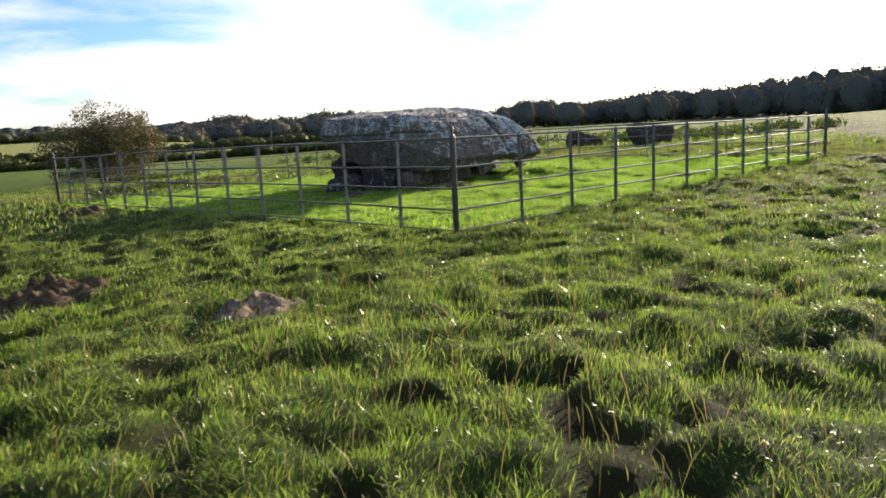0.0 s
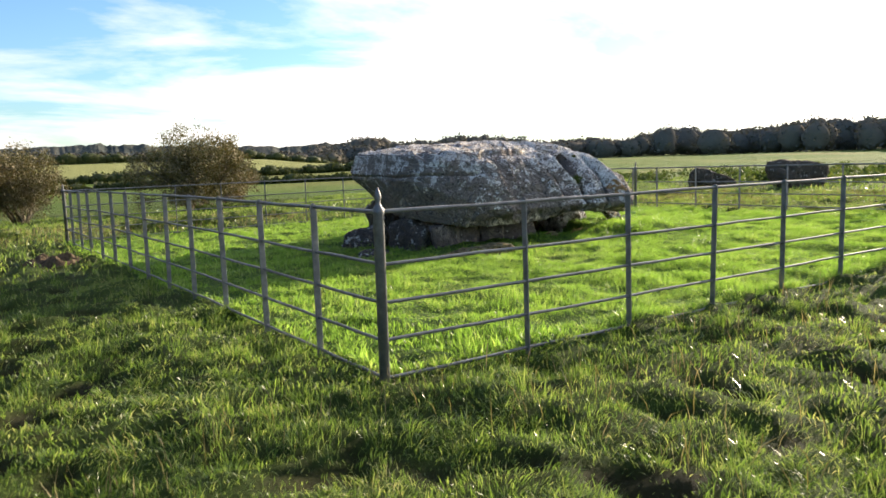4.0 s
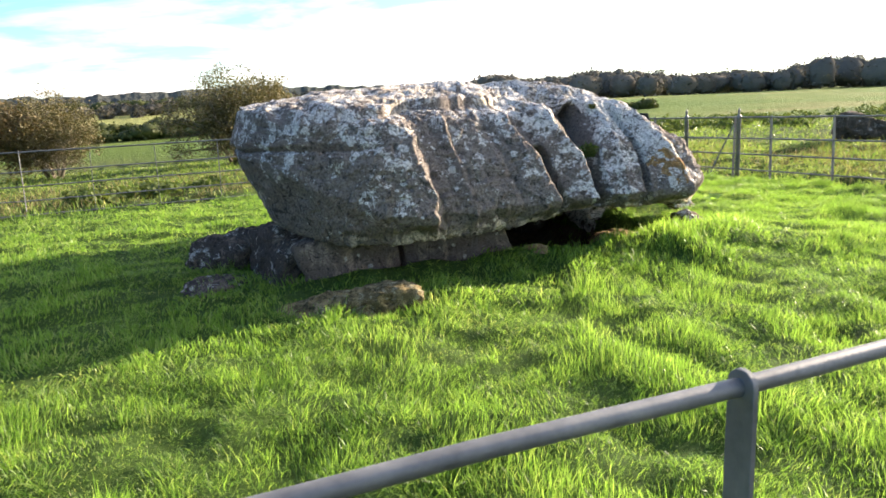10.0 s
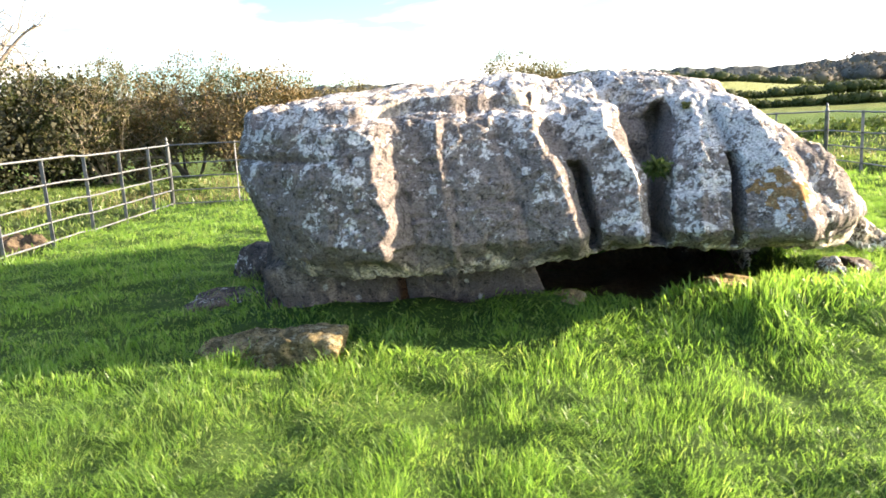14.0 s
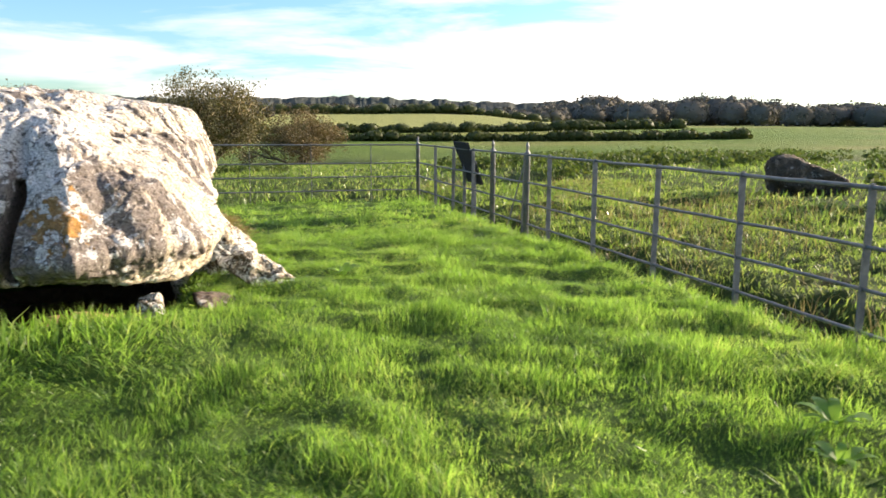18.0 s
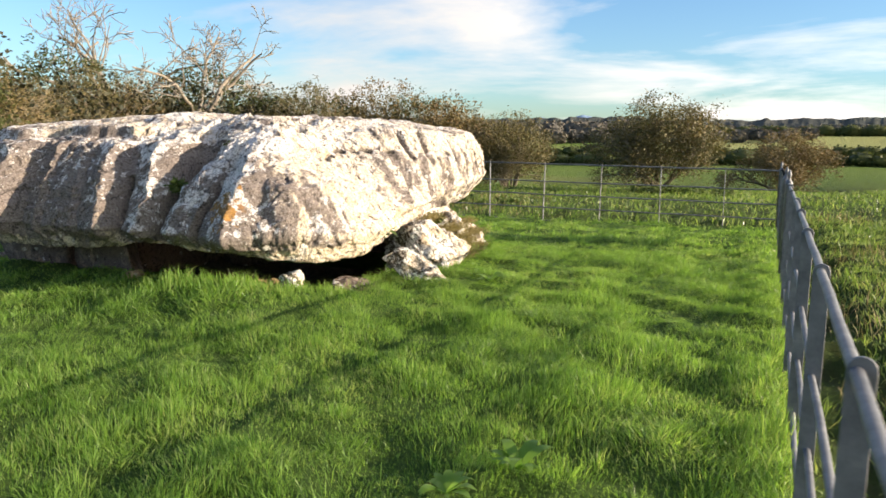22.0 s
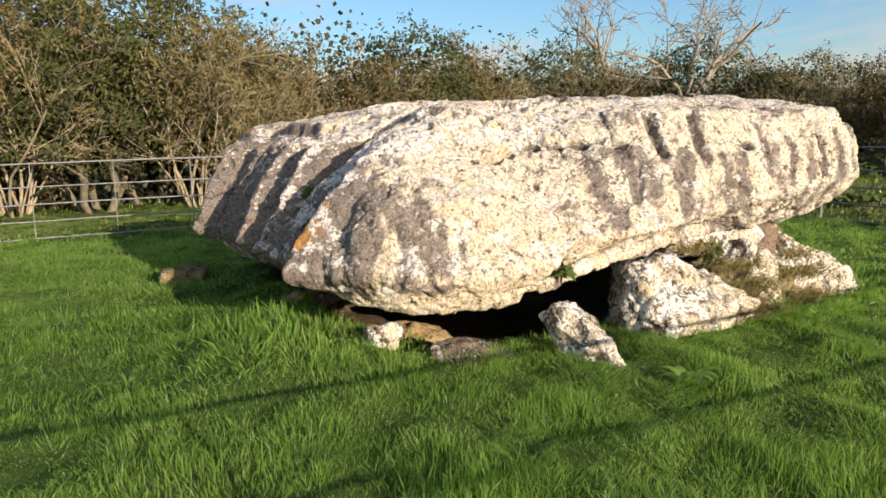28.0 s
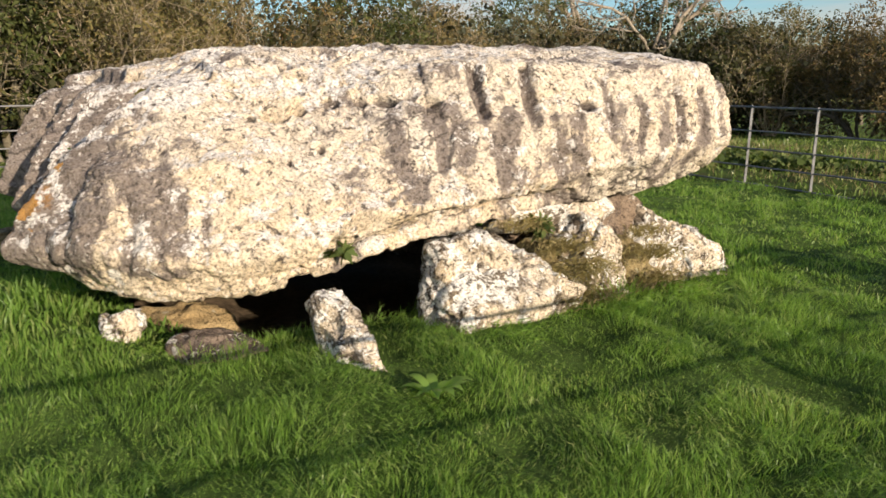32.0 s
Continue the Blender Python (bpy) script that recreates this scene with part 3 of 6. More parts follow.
def mountain(x0, y0, x1, y1, height, seed):
    n = 90
    s = np.linspace(0, 1, n)
    prof = height * np.sin(np.pi * s) ** 0.8 * (0.75 + 0.35 * fbm(np.stack([s * 6 + seed, 0 * s, 0 * s], 1), 4))
    x, y = x0 + (x1 - x0) * s, y0 + (y1 - y0) * s
    rows = []
    for depth, k in ((0, 0.0), (40, 0.6), (110, 1.0), (240, 0.0)):
        rows.append(np.stack([x * (1 + depth / 3000), y * (1 + depth / 3000), prof * k - 4 * (k == 0)], 1))
    verts = np.concatenate(rows)
    idx = np.arange(4 * n).reshape(4, n)
    quads = np.stack([idx[:-1, :-1], idx[:-1, 1:], idx[1:, 1:], idx[1:, :-1]], -1).reshape(-1, 4)
    tagged(part("backdrop", mesh_of("mountain", verts, quads, M_HILL_HAZE)), "mountain range on the horizon, distance haze painted as blue", "mountain", kind="structure")


mountain(-960, 2600, -380, 2660, 105, 3.0)


# ---- the burial chamber's capstone ----
def spline_ring(values, count, s=None):
    """Periodic Catmull-Rom through the rows of values, count samples or at the steps s."""
    v = np.asarray(values, float)
    n = len(v)
    if s is None:
        s = np.arange(count) * n / count
    i = np.floor(s).astype(int)
    f = (s - i)[:, None]
    a, b, c, d = v[(i - 1) % n], v[i % n], v[(i + 1) % n], v[(i + 2) % n]
    return 0.5 * (2 * b + (c - a) * f + (2 * a - 5 * b + 4 * c - d) * f**2 + (3 * b - a - 3 * c + d) * f**3)


# x, y of the widest line, its height, the lower edge's height and inset, the upper edge's height and inset, the face's bulge
CAP_RING = [
    (12.12, 13.95, 1.30, 0.60, 0.20, 1.72, 0.14, 0.02),
    (12.55, 13.46, 1.02, 0.54, 0.15, 1.70, 0.30, 0.05),
    (13.05, 13.16, 0.84, 0.52, 0.16, 1.68, 0.52, 0.08),
    (13.65, 13.12, 0.80, 0.52, 0.20, 1.68, 0.62, 0.08),
    (14.55, 13.20, 0.80, 0.58, 0.18, 1.70, 0.66, 0.08),
    (15.45, 13.26, 0.80, 0.64, 0.17, 1.73, 0.72, 0.07),
    (16.38, 13.28, 0.80, 0.62, 0.16, 1.76, 0.95, 0.10),
    (17.02, 13.52, 0.84, 0.58, 0.15, 1.76, 0.94, 0.25),
    (17.42, 14.02, 0.80, 0.54, 0.14, 1.79, 1.26, 0.24),
    (17.56, 14.90, 0.86, 0.63, 0.14, 1.83, 1.26, 0.10),
    (17.52, 15.80, 0.98, 0.76, 0.16, 1.90, 0.82, 0.10),
    (17.46, 16.60, 1.10, 0.84, 0.18, 1.94, 0.48, 0.08),
    (17.51, 17.80, 1.26, 0.90, 0.30, 1.88, 0.34, 0.07),
    (17.18, 18.74, 1.29, 0.98, 0.26, 1.92, 0.25, 0.05),
    (15.80, 19.10, 1.30, 0.80, 0.45, 1.99, 0.36, 0.05),
    (13.90, 18.60, 1.35, 0.75, 0.55, 1.99, 0.34, 0.05),
    (12.58, 17.60, 1.45, 0.75, 0.70, 1.90, 0.20, 0.02),
    (12.12, 16.20, 1.48, 0.72, 0.52, 1.88, 0.16, 0.02),
    (11.92, 14.80, 1.42, 0.64, 0.36, 1.80, 0.12, 0.02),
]


def lines_through(points, s):
    """Straight runs along the first axis of points (k, n, 3), at the steps s."""
    i = np.floor(s).astype(int)
    f = (s - i)[:, None, None]
    return points[i] * (1 - f) + points[i + 1] * f


def worn(P, times):
    """Takes the sharpness off the arrises, row against row."""
    for _ in range(times):
        P[1:-1] = 0.25 * P[:-2] + 0.5 * P[1:-1] + 0.25 * P[2:]
    return P


def grid_normals(P):
    du = np.roll(P, -1, 1) - np.roll(P, 1, 1)
    dv = np.gradient(P, axis=0)
    n = np.cross(du, dv)
    return n / np.maximum(np.linalg.norm(n, axis=-1, keepdims=True), 1e-9)


def build_capstone():
    steps = np.concatenate([np.linspace(0.6, 8.5, 470, endpoint=False), np.linspace(8.5, 13.2, 300, endpoint=False), np.linspace(13.2, 19.6, 120, endpoint=False)])
    ring = spline_ring(CAP_RING, 0, steps)
    NU = len(steps)
    w = ring[:, :2]
    c = np.array([14.8, 15.9])
    inward = c - w
    far = np.linalg.norm(inward, axis=1, keepdims=True)
    inward = inward / far
    zw, zb, ib, zs, ins, bulge = (ring[:, k : k + 1] for k in range(2, 8))

    def row(inset, z):
        return np.concatenate([w + inward * inset, np.broadcast_to(z, zw.shape)], 1)

    rows = [
        row(far * 0.98, 0.80),
        row(far * 0.55, 0.78),
        row(ib + 0.25, zb + 0.04),
        row(ib + 0.02, zb),
        row(ib * 0.55 + 0.01, zb * 0.5 + zw * 0.5 - 0.01),
        row(0 * ib, zw),
        row(ins * 0.5 - bulge, zw * 0.5 + zs * 0.5),
        row(ins, zs),
        row(ins + 0.42, zs * 0.52 + 2.03 * 0.48),
        row(ins * 0.4 + far * 0.50, 2.035),
        row(far * 0.98, 2.05),
    ]
    share = [np.linspace(a, b, n, endpoint=False) for a, b, n in ((0, 2, 8), (2, 3, 10), (3, 5, 26), (5, 7, 104), (7, 8, 34), (8, 10, 50))]
    at = np.concatenate(share + [[10 - 1e-6]])
    NV = len(at)
    P = worn(lines_through(np.stack(rows), at), 6)
    N = grid_normals(P)
    if N[NV // 2, 0] @ np.array([P[NV // 2, 0, 0] - c[0], P[NV // 2, 0, 1] - c[1], 0]) < 0:
        N = -N
    x, y, z = (P[..., k] for k in range(3))
    D, stain_shade = np.zeros_like(x), np.zeros_like(x)
    east = smooth(0.1, 0.45, N[..., 0]) * smooth(15.9, 16.5, x)
    wob = 0.055 * fbm(np.stack([z * 3.2, z * 0 + 3.1, x * 0.3], -1).reshape(-1, 3), 3).reshape(x.shape)

    def flute(at, width, depth, sharp=2.0):
        return depth * np.exp(-np.abs((at + wob) / width) ** sharp)

    # the south face stands in leaves parted by clefts: each line's x at three heights, and how far it stands out
    broken = fbm(np.stack([z * 5.0, 0 * z + 8.2, x * 0.4], -1).reshape(-1, 3), 3).reshape(x.shape)

    def line_at(low, mid, high, rag=0.0):
        return np.interp(z, (0.82, 1.24, 1.62), (low, mid, high)) + wob + rag * broken

    deep = smooth(1.36, 1.26, z)
    upper = smooth(1.30, 1.50, z)
    profile = [
        (line_at(12.30, 12.15, 12.10), 0.0),
        (line_at(12.80, 12.62, 12.60), 0.03),
        (line_at(13.43, 13.37, 13.33, 0.10), 0.12),
        (line_at(13.55, 13.48, 13.47, 0.05), 0.01),
        (line_at(13.62, 13.56, 13.56), -0.05),
        (line_at(13.80, 13.74, 13.72), 0.0),
        (line_at(13.92, 13.84, 13.82), 0.055),
        (line_at(13.98, 13.90, 13.88), 0.01),
        (line_at(14.42, 14.30, 14.22), 0.06),
        (line_at(14.50, 14.38, 14.30), 0.03),
        (line_at(14.88, 14.74, 14.60), 0.12),
        (line_at(14.98, 14.87, 14.70), 0.0),
        (line_at(15.00, 14.89, 14.73), -0.36 * deep - 0.03),
        (line_at(15.06, 14.98, 14.80), -0.36 * deep - 0.03),
        (line_at(15.08, 15.02, 14.86), 0.02),
        (line_at(15.36, 15.35, 15.18), 0.12),
        (line_at(15.46, 15.46, 15.34), 0.0),
        (line_at(15.48, 15.48, 15.42), -0.55 + 0.25 * upper),
        (line_at(15.60, 15.63, 15.66), -0.55 + 0.20 * upper),
        (line_at(15.605, 15.635, 15.70), -0.55),
        (line_at(15.61, 15.65, 15.80), -0.55),
        (line_at(15.63, 15.67, 15.86), 0.03),
        (line_at(15.80, 15.85, 16.00), 0.09),
        (line_at(16.06, 16.10, 16.10), 0.06),
        (line_at(16.08, 16.12, 16.14), -0.34 * deep),
        (line_at(16.14, 16.19, 16.18), -0.34 * deep),
        (line_at(16.16, 16.22, 16.22), 0.05),
        (line_at(16.58, 16.52, 16.42), 0.12),
        (line_at(16.78, 16.72, 16.58), 0.0),
        (line_at(17.12, 17.00, 16.90), 0.0),
    ]
    out = np.zeros_like(x)
    for (x0, p0), (x1, p1) in zip(profile[:-1], profile[1:]):
        here = (x >= x0) & (x < x1)
        out = np.where(here, p0 + (p1 - p0) * (x - x0) / np.maximum(x1 - x0, 1e-3), out)
    front = smooth(14.35, 13.95, y) * smooth(0.62, 0.76, z) * smooth(1.93, 1.66, z)
    out = (np.where(out > 0, 1.8 * out, out) - 0.05 * smooth(13.4, 13.7, x) * smooth(16.6, 16.2, x)) * front
    # the leaves of the south face are set greyer and darker, unevenly
    stain_shade = np.maximum(stain_shade, front * (0.55 + 0.45 * smooth(-0.6, 0.3, fbm(np.stack([x * 2.2, y, z * 1.2], -1).reshape(-1, 3), 3)).reshape(x.shape)))
    # the notch runs on over the shoulder
    top = smooth(0.6, 0.9, N[..., 2])
    D -= top * flute(x - 15.60 + 0.25 * (y - 13.8), 0.17, 0.16) * smooth(14.9, 14.1, y)
    # a thin bed ends in a ledge along the top of the south side
    p2 = np.stack([x, y, 0 * x], -1).reshape(-1, 3)
    ledge = 13.86 + 0.20 * (x - 13.33) + 0.16 * fbm(p2 * 2.3 + 6, 3).reshape(x.shape)
    raised = 0.11 * smooth(-0.012, 0.012, y - ledge) * smooth(15.1, 14.4, x) * smooth(1.70, 1.78, z)
    ledge2 = 14.5 + 0.25 * fbm(p2 * 1.7 + 16, 3).reshape(x.shape)
    raised += 0.05 * smooth(-0.02, 0.02, y - ledge2) * smooth(14.9, 15.3, x) * smooth(1.75, 1.8, z) * smooth(16.6, 16.2, x)
    # shallow dark runnels down the east face
    for y0, width, depth, z0, z1 in (
        (16.24, 0.050, 0.10, 1.55, 2.05),
        (16.62, 0.055, 0.11, 1.50, 2.05),
        (17.25, 0.04, 0.04, 1.4, 1.8),
        (17.55, 0.05, 0.04, 1.2, 1.7),
        (17.95, 0.050, 0.10, 1.20, 1.82),
        (18.25, 0.050, 0.09, 1.25, 1.80),
        (15.90, 0.06, 0.035, 1.10, 1.6),
        (16.35, 0.08, 0.035, 1.00, 1.50),
        (16.85, 0.08, 0.035, 1.00, 1.45),
        (13.62, 0.045, 0.07, 0.85, 1.40),
        (13.90, 0.06, 0.04, 0.75, 1.20),
        (14.30, 0.05, 0.03, 0.75, 1.15),
    ):
        reach = smooth(z0 - 0.1, z0 + 0.15, z) * smooth(z1 + 0.12, z1 - 0.15, z)
        cut = east * reach * flute(y - y0 - 0.15 * (z - 1.8), width * 0.8, 1.0)
        D -= depth * cut
        stain_shade = np.maximum(stain_shade, cut)
    # long dark stains run on below the runnels
    for y0 in (15.62, 16.05, 16.45, 16.95, 17.75, 18.15):
        stain_shade = np.maximum(stain_shade, 0.60 * east * flute(y - y0 - 0.15 * (z - 1.8), 0.075, 1.0) * smooth(0.95, 1.15, z) * smooth(1.75, 1.5, z))
    # grey streaks wash down the northern half of the east face
    streaks = smooth(0.0, 0.45, fbm(np.stack([y * 4.5 - 0.6 * z, z * 0.5, 0 * y + 5.0], -1).reshape(-1, 3), 3)).reshape(x.shape)
    stain_shade = np.maximum(stain_shade, 0.55 * east * streaks * smooth(15.7, 16.5, y))
    block = smooth(16.2, 16.5, x) * smooth(14.6, 14.2, y) * smooth(1.7, 1.4, z)
    stain_shade = np.maximum(stain_shade, 0.10 * block * smooth(-0.2, 0.4, fbm(P.reshape(-1, 3) * np.array([4.5, 4.5, 2.4]) + 21, 4)).reshape(x.shape))
    # bedding cracks: below the top along the west and south, across the west end, and the pitted line on the east
    wobz = 0.045 * fbm(np.stack([x * 1.3, y * 1.3, 0 * x], -1).reshape(-1, 3), 3).reshape(x.shape)
    west = smooth(14.6, 14.0, x) * smooth(0.9, 0.6, N[..., 2])
    D -= west * 0.055 * np.exp(-(((z - 1.86 - wobz) / 0.028) ** 2))
    D -= smooth(13.2, 12.7, x) * 0.06 * np.exp(-(((z - 1.47 - wobz) / 0.025) ** 2))
    D += smooth(14.4, 13.6, x) * 0.05 * smooth(1.88, 1.93, z) * smooth(0.95, 0.7, N[..., 2])
    # a line of holes along one bed of the east face
    for hy, hz, long, tall, depth in ((14.62, 1.56, 0.03, 0.02, 0.05), (14.80, 1.58, 0.075, 0.034, 0.17), (14.97, 1.605, 0.055, 0.026, 0.13), (15.22, 1.64, 0.06, 0.02, 0.09), (15.44, 1.655, 0.035, 0.022, 0.08), (15.58, 1.665, 0.06, 0.026, 0.12), (15.88, 1.665, 0.055, 0.026, 0.12), (15.02, 1.36, 0.022, 0.02, 0.04), (17.05, 1.62, 0.05, 0.03, 0.07), (14.78, 1.30, 0.02, 0.018, 0.03)):
        hole = east * np.exp(-((((y - hy) / (1.15 * long)) ** 2 + ((z - hz - 0.3 * wob) / (1.2 * tall)) ** 2) ** 3))
        D -= 2.8 * depth * hole
        # the dark of the holes' depth is painted in as well
        stain_shade = np.maximum(stain_shade, 1.6 * hole)
    bed = 1.60 + 0.07 * smooth(14.7, 15.6, y)
    D -= east * 0.012 * np.exp(-(((z - bed - wobz * 0.5) / 0.016) ** 2)) * smooth(14.2, 14.7, y) * smooth(16.3, 16.0, y)
    # the front block stands proud of the east face and is undercut along its lower edge
    yb = np.interp(z, (0.9, 1.15, 1.40), (15.1, 14.98, 14.45)) + 0.5 * wobz
    D += 0.055 * east * smooth(0.02, -0.02, y - yb) * smooth(1.40, 1.28, z)
    lip = np.interp(y, (14.65, 15.1, 17.0), (0.72, 0.96, 1.0)) + 0.6 * wobz
    D -= 0.13 * east * smooth(0.012, -0.02, z - lip) * smooth(14.6, 14.7, y) * smooth(17.0, 16.7, y)
    q = P.reshape(-1, 3)
    flat_q = q * np.array([1.0, 1.0, 0.8]) + 0.10 * np.stack([vnoise(q * 5 + 3), vnoise(q * 5 + 13), vnoise(q * 5 + 23)], 1)
    for size, amp, seed in ((0.46, 0.014, 3), (0.17, 0.008, 5), (0.075, 0.0045, 7)):
        level, rim = facets(flat_q / size, seed)
        D += amp * level.reshape(x.shape)
        D -= amp * 0.7 * smooth(0.10, 0.0, rim).reshape(x.shape)
        stain_shade = np.maximum(stain_shade, 0.25 * smooth(0.06, 0.0, rim).reshape(x.shape) * (0.1 < size < 0.3))
    D += 0.040 * fbm(q * 0.9 + 4.0, 3).reshape(x.shape)
    D += 0.026 * fbm(q * 3.1, 3).reshape(x.shape)
    for freq, amp in ((4.3, 0.020), (9.0, 0.014), (17.0, 0.012)):
        D += amp * (0.55 - np.abs(fbm(q * freq + 30, 2))).reshape(x.shape)
    D += 0.008 * vnoise(q * 31).reshape(x.shape)
    pit = smooth(0.40, 0.66, vnoise(q * np.array([15.0, 15.0, 12.0]) + 50)).reshape(x.shape)
    D -= 0.030 * smooth(16.4, 15.8, x) * pit * (0.5 + 0.5 * smooth(-0.1, 0.3, vnoise(q * 1.5 + 8))).reshape(x.shape)
    # pit bottoms are coloured darker to paint their shade
    stain_shade = np.maximum(stain_shade, 0.4 * pit * smooth(16.4, 15.8, x))
    up_pits = smooth(0.3, 0.7, fbm(q * np.array([3.2, 3.2, 1]) + 71, 2)).reshape(x.shape)
    D -= 0.11 * top * up_pits
    # shade inside the clefts is painted with the dark crust colour
    stain_shade = np.maximum(stain_shade, 1.3 * smooth(-0.05, -0.20, out)) - 0.45 * east * smooth(15.2, 14.8, y)
    P = P + N * D[..., None]
    P[..., 1] -= out
    P[..., 2] += raised - 0.10 * smooth(16.4, 13.2, x) * smooth(1.70, 1.95, z)
    idx = np.arange(NU * NV).reshape(NV, NU)
    nxt = np.roll(idx, -1, 1)
    quads = np.stack([idx[:-1], nxt[:-1], nxt[1:], idx[1:]], -1).reshape(-1, 4)
    verts = P.reshape(-1, 3) - np.array(CAP_CENTRE)
    me = mesh_of("capstone", verts, quads, M_CAP)
    me.attributes.new("stain_shade", "FLOAT", "POINT").data.foreach_set("value", stain_shade.astype(np.float32).ravel())
    # lichen blooms along the top, on the white eastern leaf and on the crests; the lower west keeps bare
    bloom = 0.40 * smooth(1.45, 1.70, z) - 0.34 + 0.26 * smooth(14.4, 15.2, x) - 0.45 * smooth(1.25, 0.95, z) * smooth(15.6, 15.3, x)
    bloom += 0.65 * smooth(15.60, 15.70, x) * smooth(16.75, 16.35, x) * smooth(0.95, 1.15, z) * smooth(14.6, 14.2, y)
    bloom = (bloom + 0.5 * smooth(0.05, 0.16, out)) * smooth(17.0, 16.4, x)
    # no pale lichen in the clefts, so their painted shade stays dark
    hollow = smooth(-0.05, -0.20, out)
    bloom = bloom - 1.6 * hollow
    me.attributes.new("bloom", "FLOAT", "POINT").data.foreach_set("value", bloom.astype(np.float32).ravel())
    ob = part("capstone", me)
    ob.location = CAP_CENTRE
    # crusts and cushions that grow on it
    out_n = grid_normals(P)
    if (out_n * N).sum() < 0:
        out_n = -out_n
    rag = fbm(P.reshape(-1, 3) * 9.0 + 12, 4).reshape(x.shape)
    for name, centre, reach, rough, thick, material, words in (
        ("lichen_crust", (16.48, 13.30, 1.06), 0.17, 0.34, 0.004, M_ORANGE, "orange lichen crust"),
        ("moss_cushion", (15.90, 14.02, 1.80), 0.10, 0.03, 0.018, M_CUSHION, "yellow-green moss cushion"),
    ):
        inside = np.linalg.norm(P - np.array(centre), axis=-1) + rough * rag < reach
        pick = inside.ravel()[quads].all(1)
        if not pick.any():
            continue
        chosen = quads[pick]
        used, back = np.unique(chosen, return_inverse=True)
        lift = (P + out_n * thick * (1 + 0.6 * rag[..., None])).reshape(-1, 3)[used] - np.array(CAP_CENTRE)
        part(name, mesh_of(name, lift, back.reshape(-1, 4), material), parent=ob, label=words)
    tagged(ob, "massive fluted limestone capstone with white and orange lichen", "boulder")


build_capstone()


# ---- smaller stones ----
def stone(name, at, size, turn, seed, label, material=None, category="stone", group="", cuts=11, rough=0.05, tilt=(0, 0), level=5, sharp=9.0, planes=()):
    """An angular block: a ball cut by planes, then weathered. at: the centre of its foot; planes: cuts of its own, as normal and reach."""
    rng = np.random.default_rng(seed)
    bm = bmesh.new()
    bmesh.ops.create_icosphere(bm, subdivisions=level, radius=1.0)
    me = bpy.data.meshes.new(name)
    bm.to_mesh(me)
    bm.free()
    n = len(me.vertices)
    co = np.empty(n * 3, np.float32)
    me.vertices.foreach_get("co", co)
    d = co.reshape(-1, 3).astype(float)
    d /= np.linalg.norm(d, axis=1, keepdims=True)
    normals = [np.array(v, float) for v in ((1, 0, 0), (-1, 0, 0), (0, 1, 0), (0, -1, 0), (0, 0, 1), (0, 0, -1))]
    normals = [v + rng.normal(0, 0.16, 3) for v in normals] + [rng.normal(0, 1, 3) for _ in range(cuts)]
    acc = np.zeros(n)
    for k, v in enumerate(normals):
        v = v / np.linalg.norm(v)
        reach = rng.uniform(0.82, 1.0) if k < 6 else rng.uniform(0.92, 1.22)
        acc += np.clip(d @ v / reach, 0.02, None) ** sharp
    for px, py, pz, reach in planes:
        v = np.array((px, py, pz)) / math.sqrt(px * px + py * py + pz * pz)
        acc += np.clip(d @ v / reach, 0.02, None) ** sharp
    p = d * (acc ** (-1 / sharp))[:, None]
    half = np.array(size) / 2
    q = p * half
    nrm = d
    off = seed * 3.7
    q = q + nrm * (rough * fbm(q * 3.0 + off, 4) + rough * 0.45 * fbm(q * 11 + off, 3) - rough * 0.8 * smooth(0.45, 0.8, vnoise(q * 6.0 + off)))[:, None]
    for cell, amp in ((0.26, 0.32), (0.10, 0.15)):
        chip, rim = facets(q / cell + off, seed)
        q = q + nrm * (rough * amp * (chip - 0.8 * smooth(0.12, 0.0, rim)))[:, None]
    me.vertices.foreach_set("co", q.astype(np.float32).ravel())
    me.polygons.foreach_set("use_smooth", np.full(len(me.polygons), True))
    me.update()
    me.materials.append(material or M_STONE)
    ob = part(name, me)
    ob.matrix_basis = pose(at[0], at[1], at[2] + half[2] * 0.9, tilt[0], tilt[1], turn)
    return tagged(ob, label, category, group)


UP, EDGE = "uprights of the chamber", "blocks along the chamber's edge"
stone("support_slab", (13.95, 14.10, -0.04), (1.16, 0.36, 0.66), -3, 11, "smooth pinkish-grey limestone upright slab carrying the capstone", M_PALESLAB, group=UP, rough=0.018, sharp=26, cuts=4, level=6)
stone("support_slab", (12.84, 14.10, -0.06), (1.12, 0.5, 0.74), 5, 12, "grey-brown limestone support block under the capstone", M_PALESLAB, group=UP, rough=0.03, sharp=22, cuts=5)
stone("support_slab", (12.42, 14.75, -0.15), (0.85, 0.9, 0.86), 20, 13, "mossy limestone support block under the capstone", M_SLAB, group=UP, rough=0.06, sharp=16, cuts=7)
stone("support_slab", (12.0, 15.75, -0.15), (1.15, 1.0, 0.62), 32, 14, "dark lichened limestone block leaning under the overhang", M_SLAB, group=UP, rough=0.07, tilt=(0, 6), sharp=18, cuts=7)
stone("flat_stone", (11.62, 14.75, -0.14), (0.95, 0.65, 0.26), 15, 15, "low dark flat stone at the chamber's foot", M_SLAB, rough=0.05)
stone("support_slab", (13.2, 17.3, -0.15), (0.8, 0.7, 1.1), 10, 16, "limestone upright under the capstone's overhang", M_SLAB, group=UP, rough=0.05)
stone("support_slab", (15.6, 17.9, -0.15), (2.2, 0.45, 1.15), -6, 17, "limestone upright slab closing the chamber behind", M_SLAB, group=UP, level=4, rough=0.04, sharp=14)
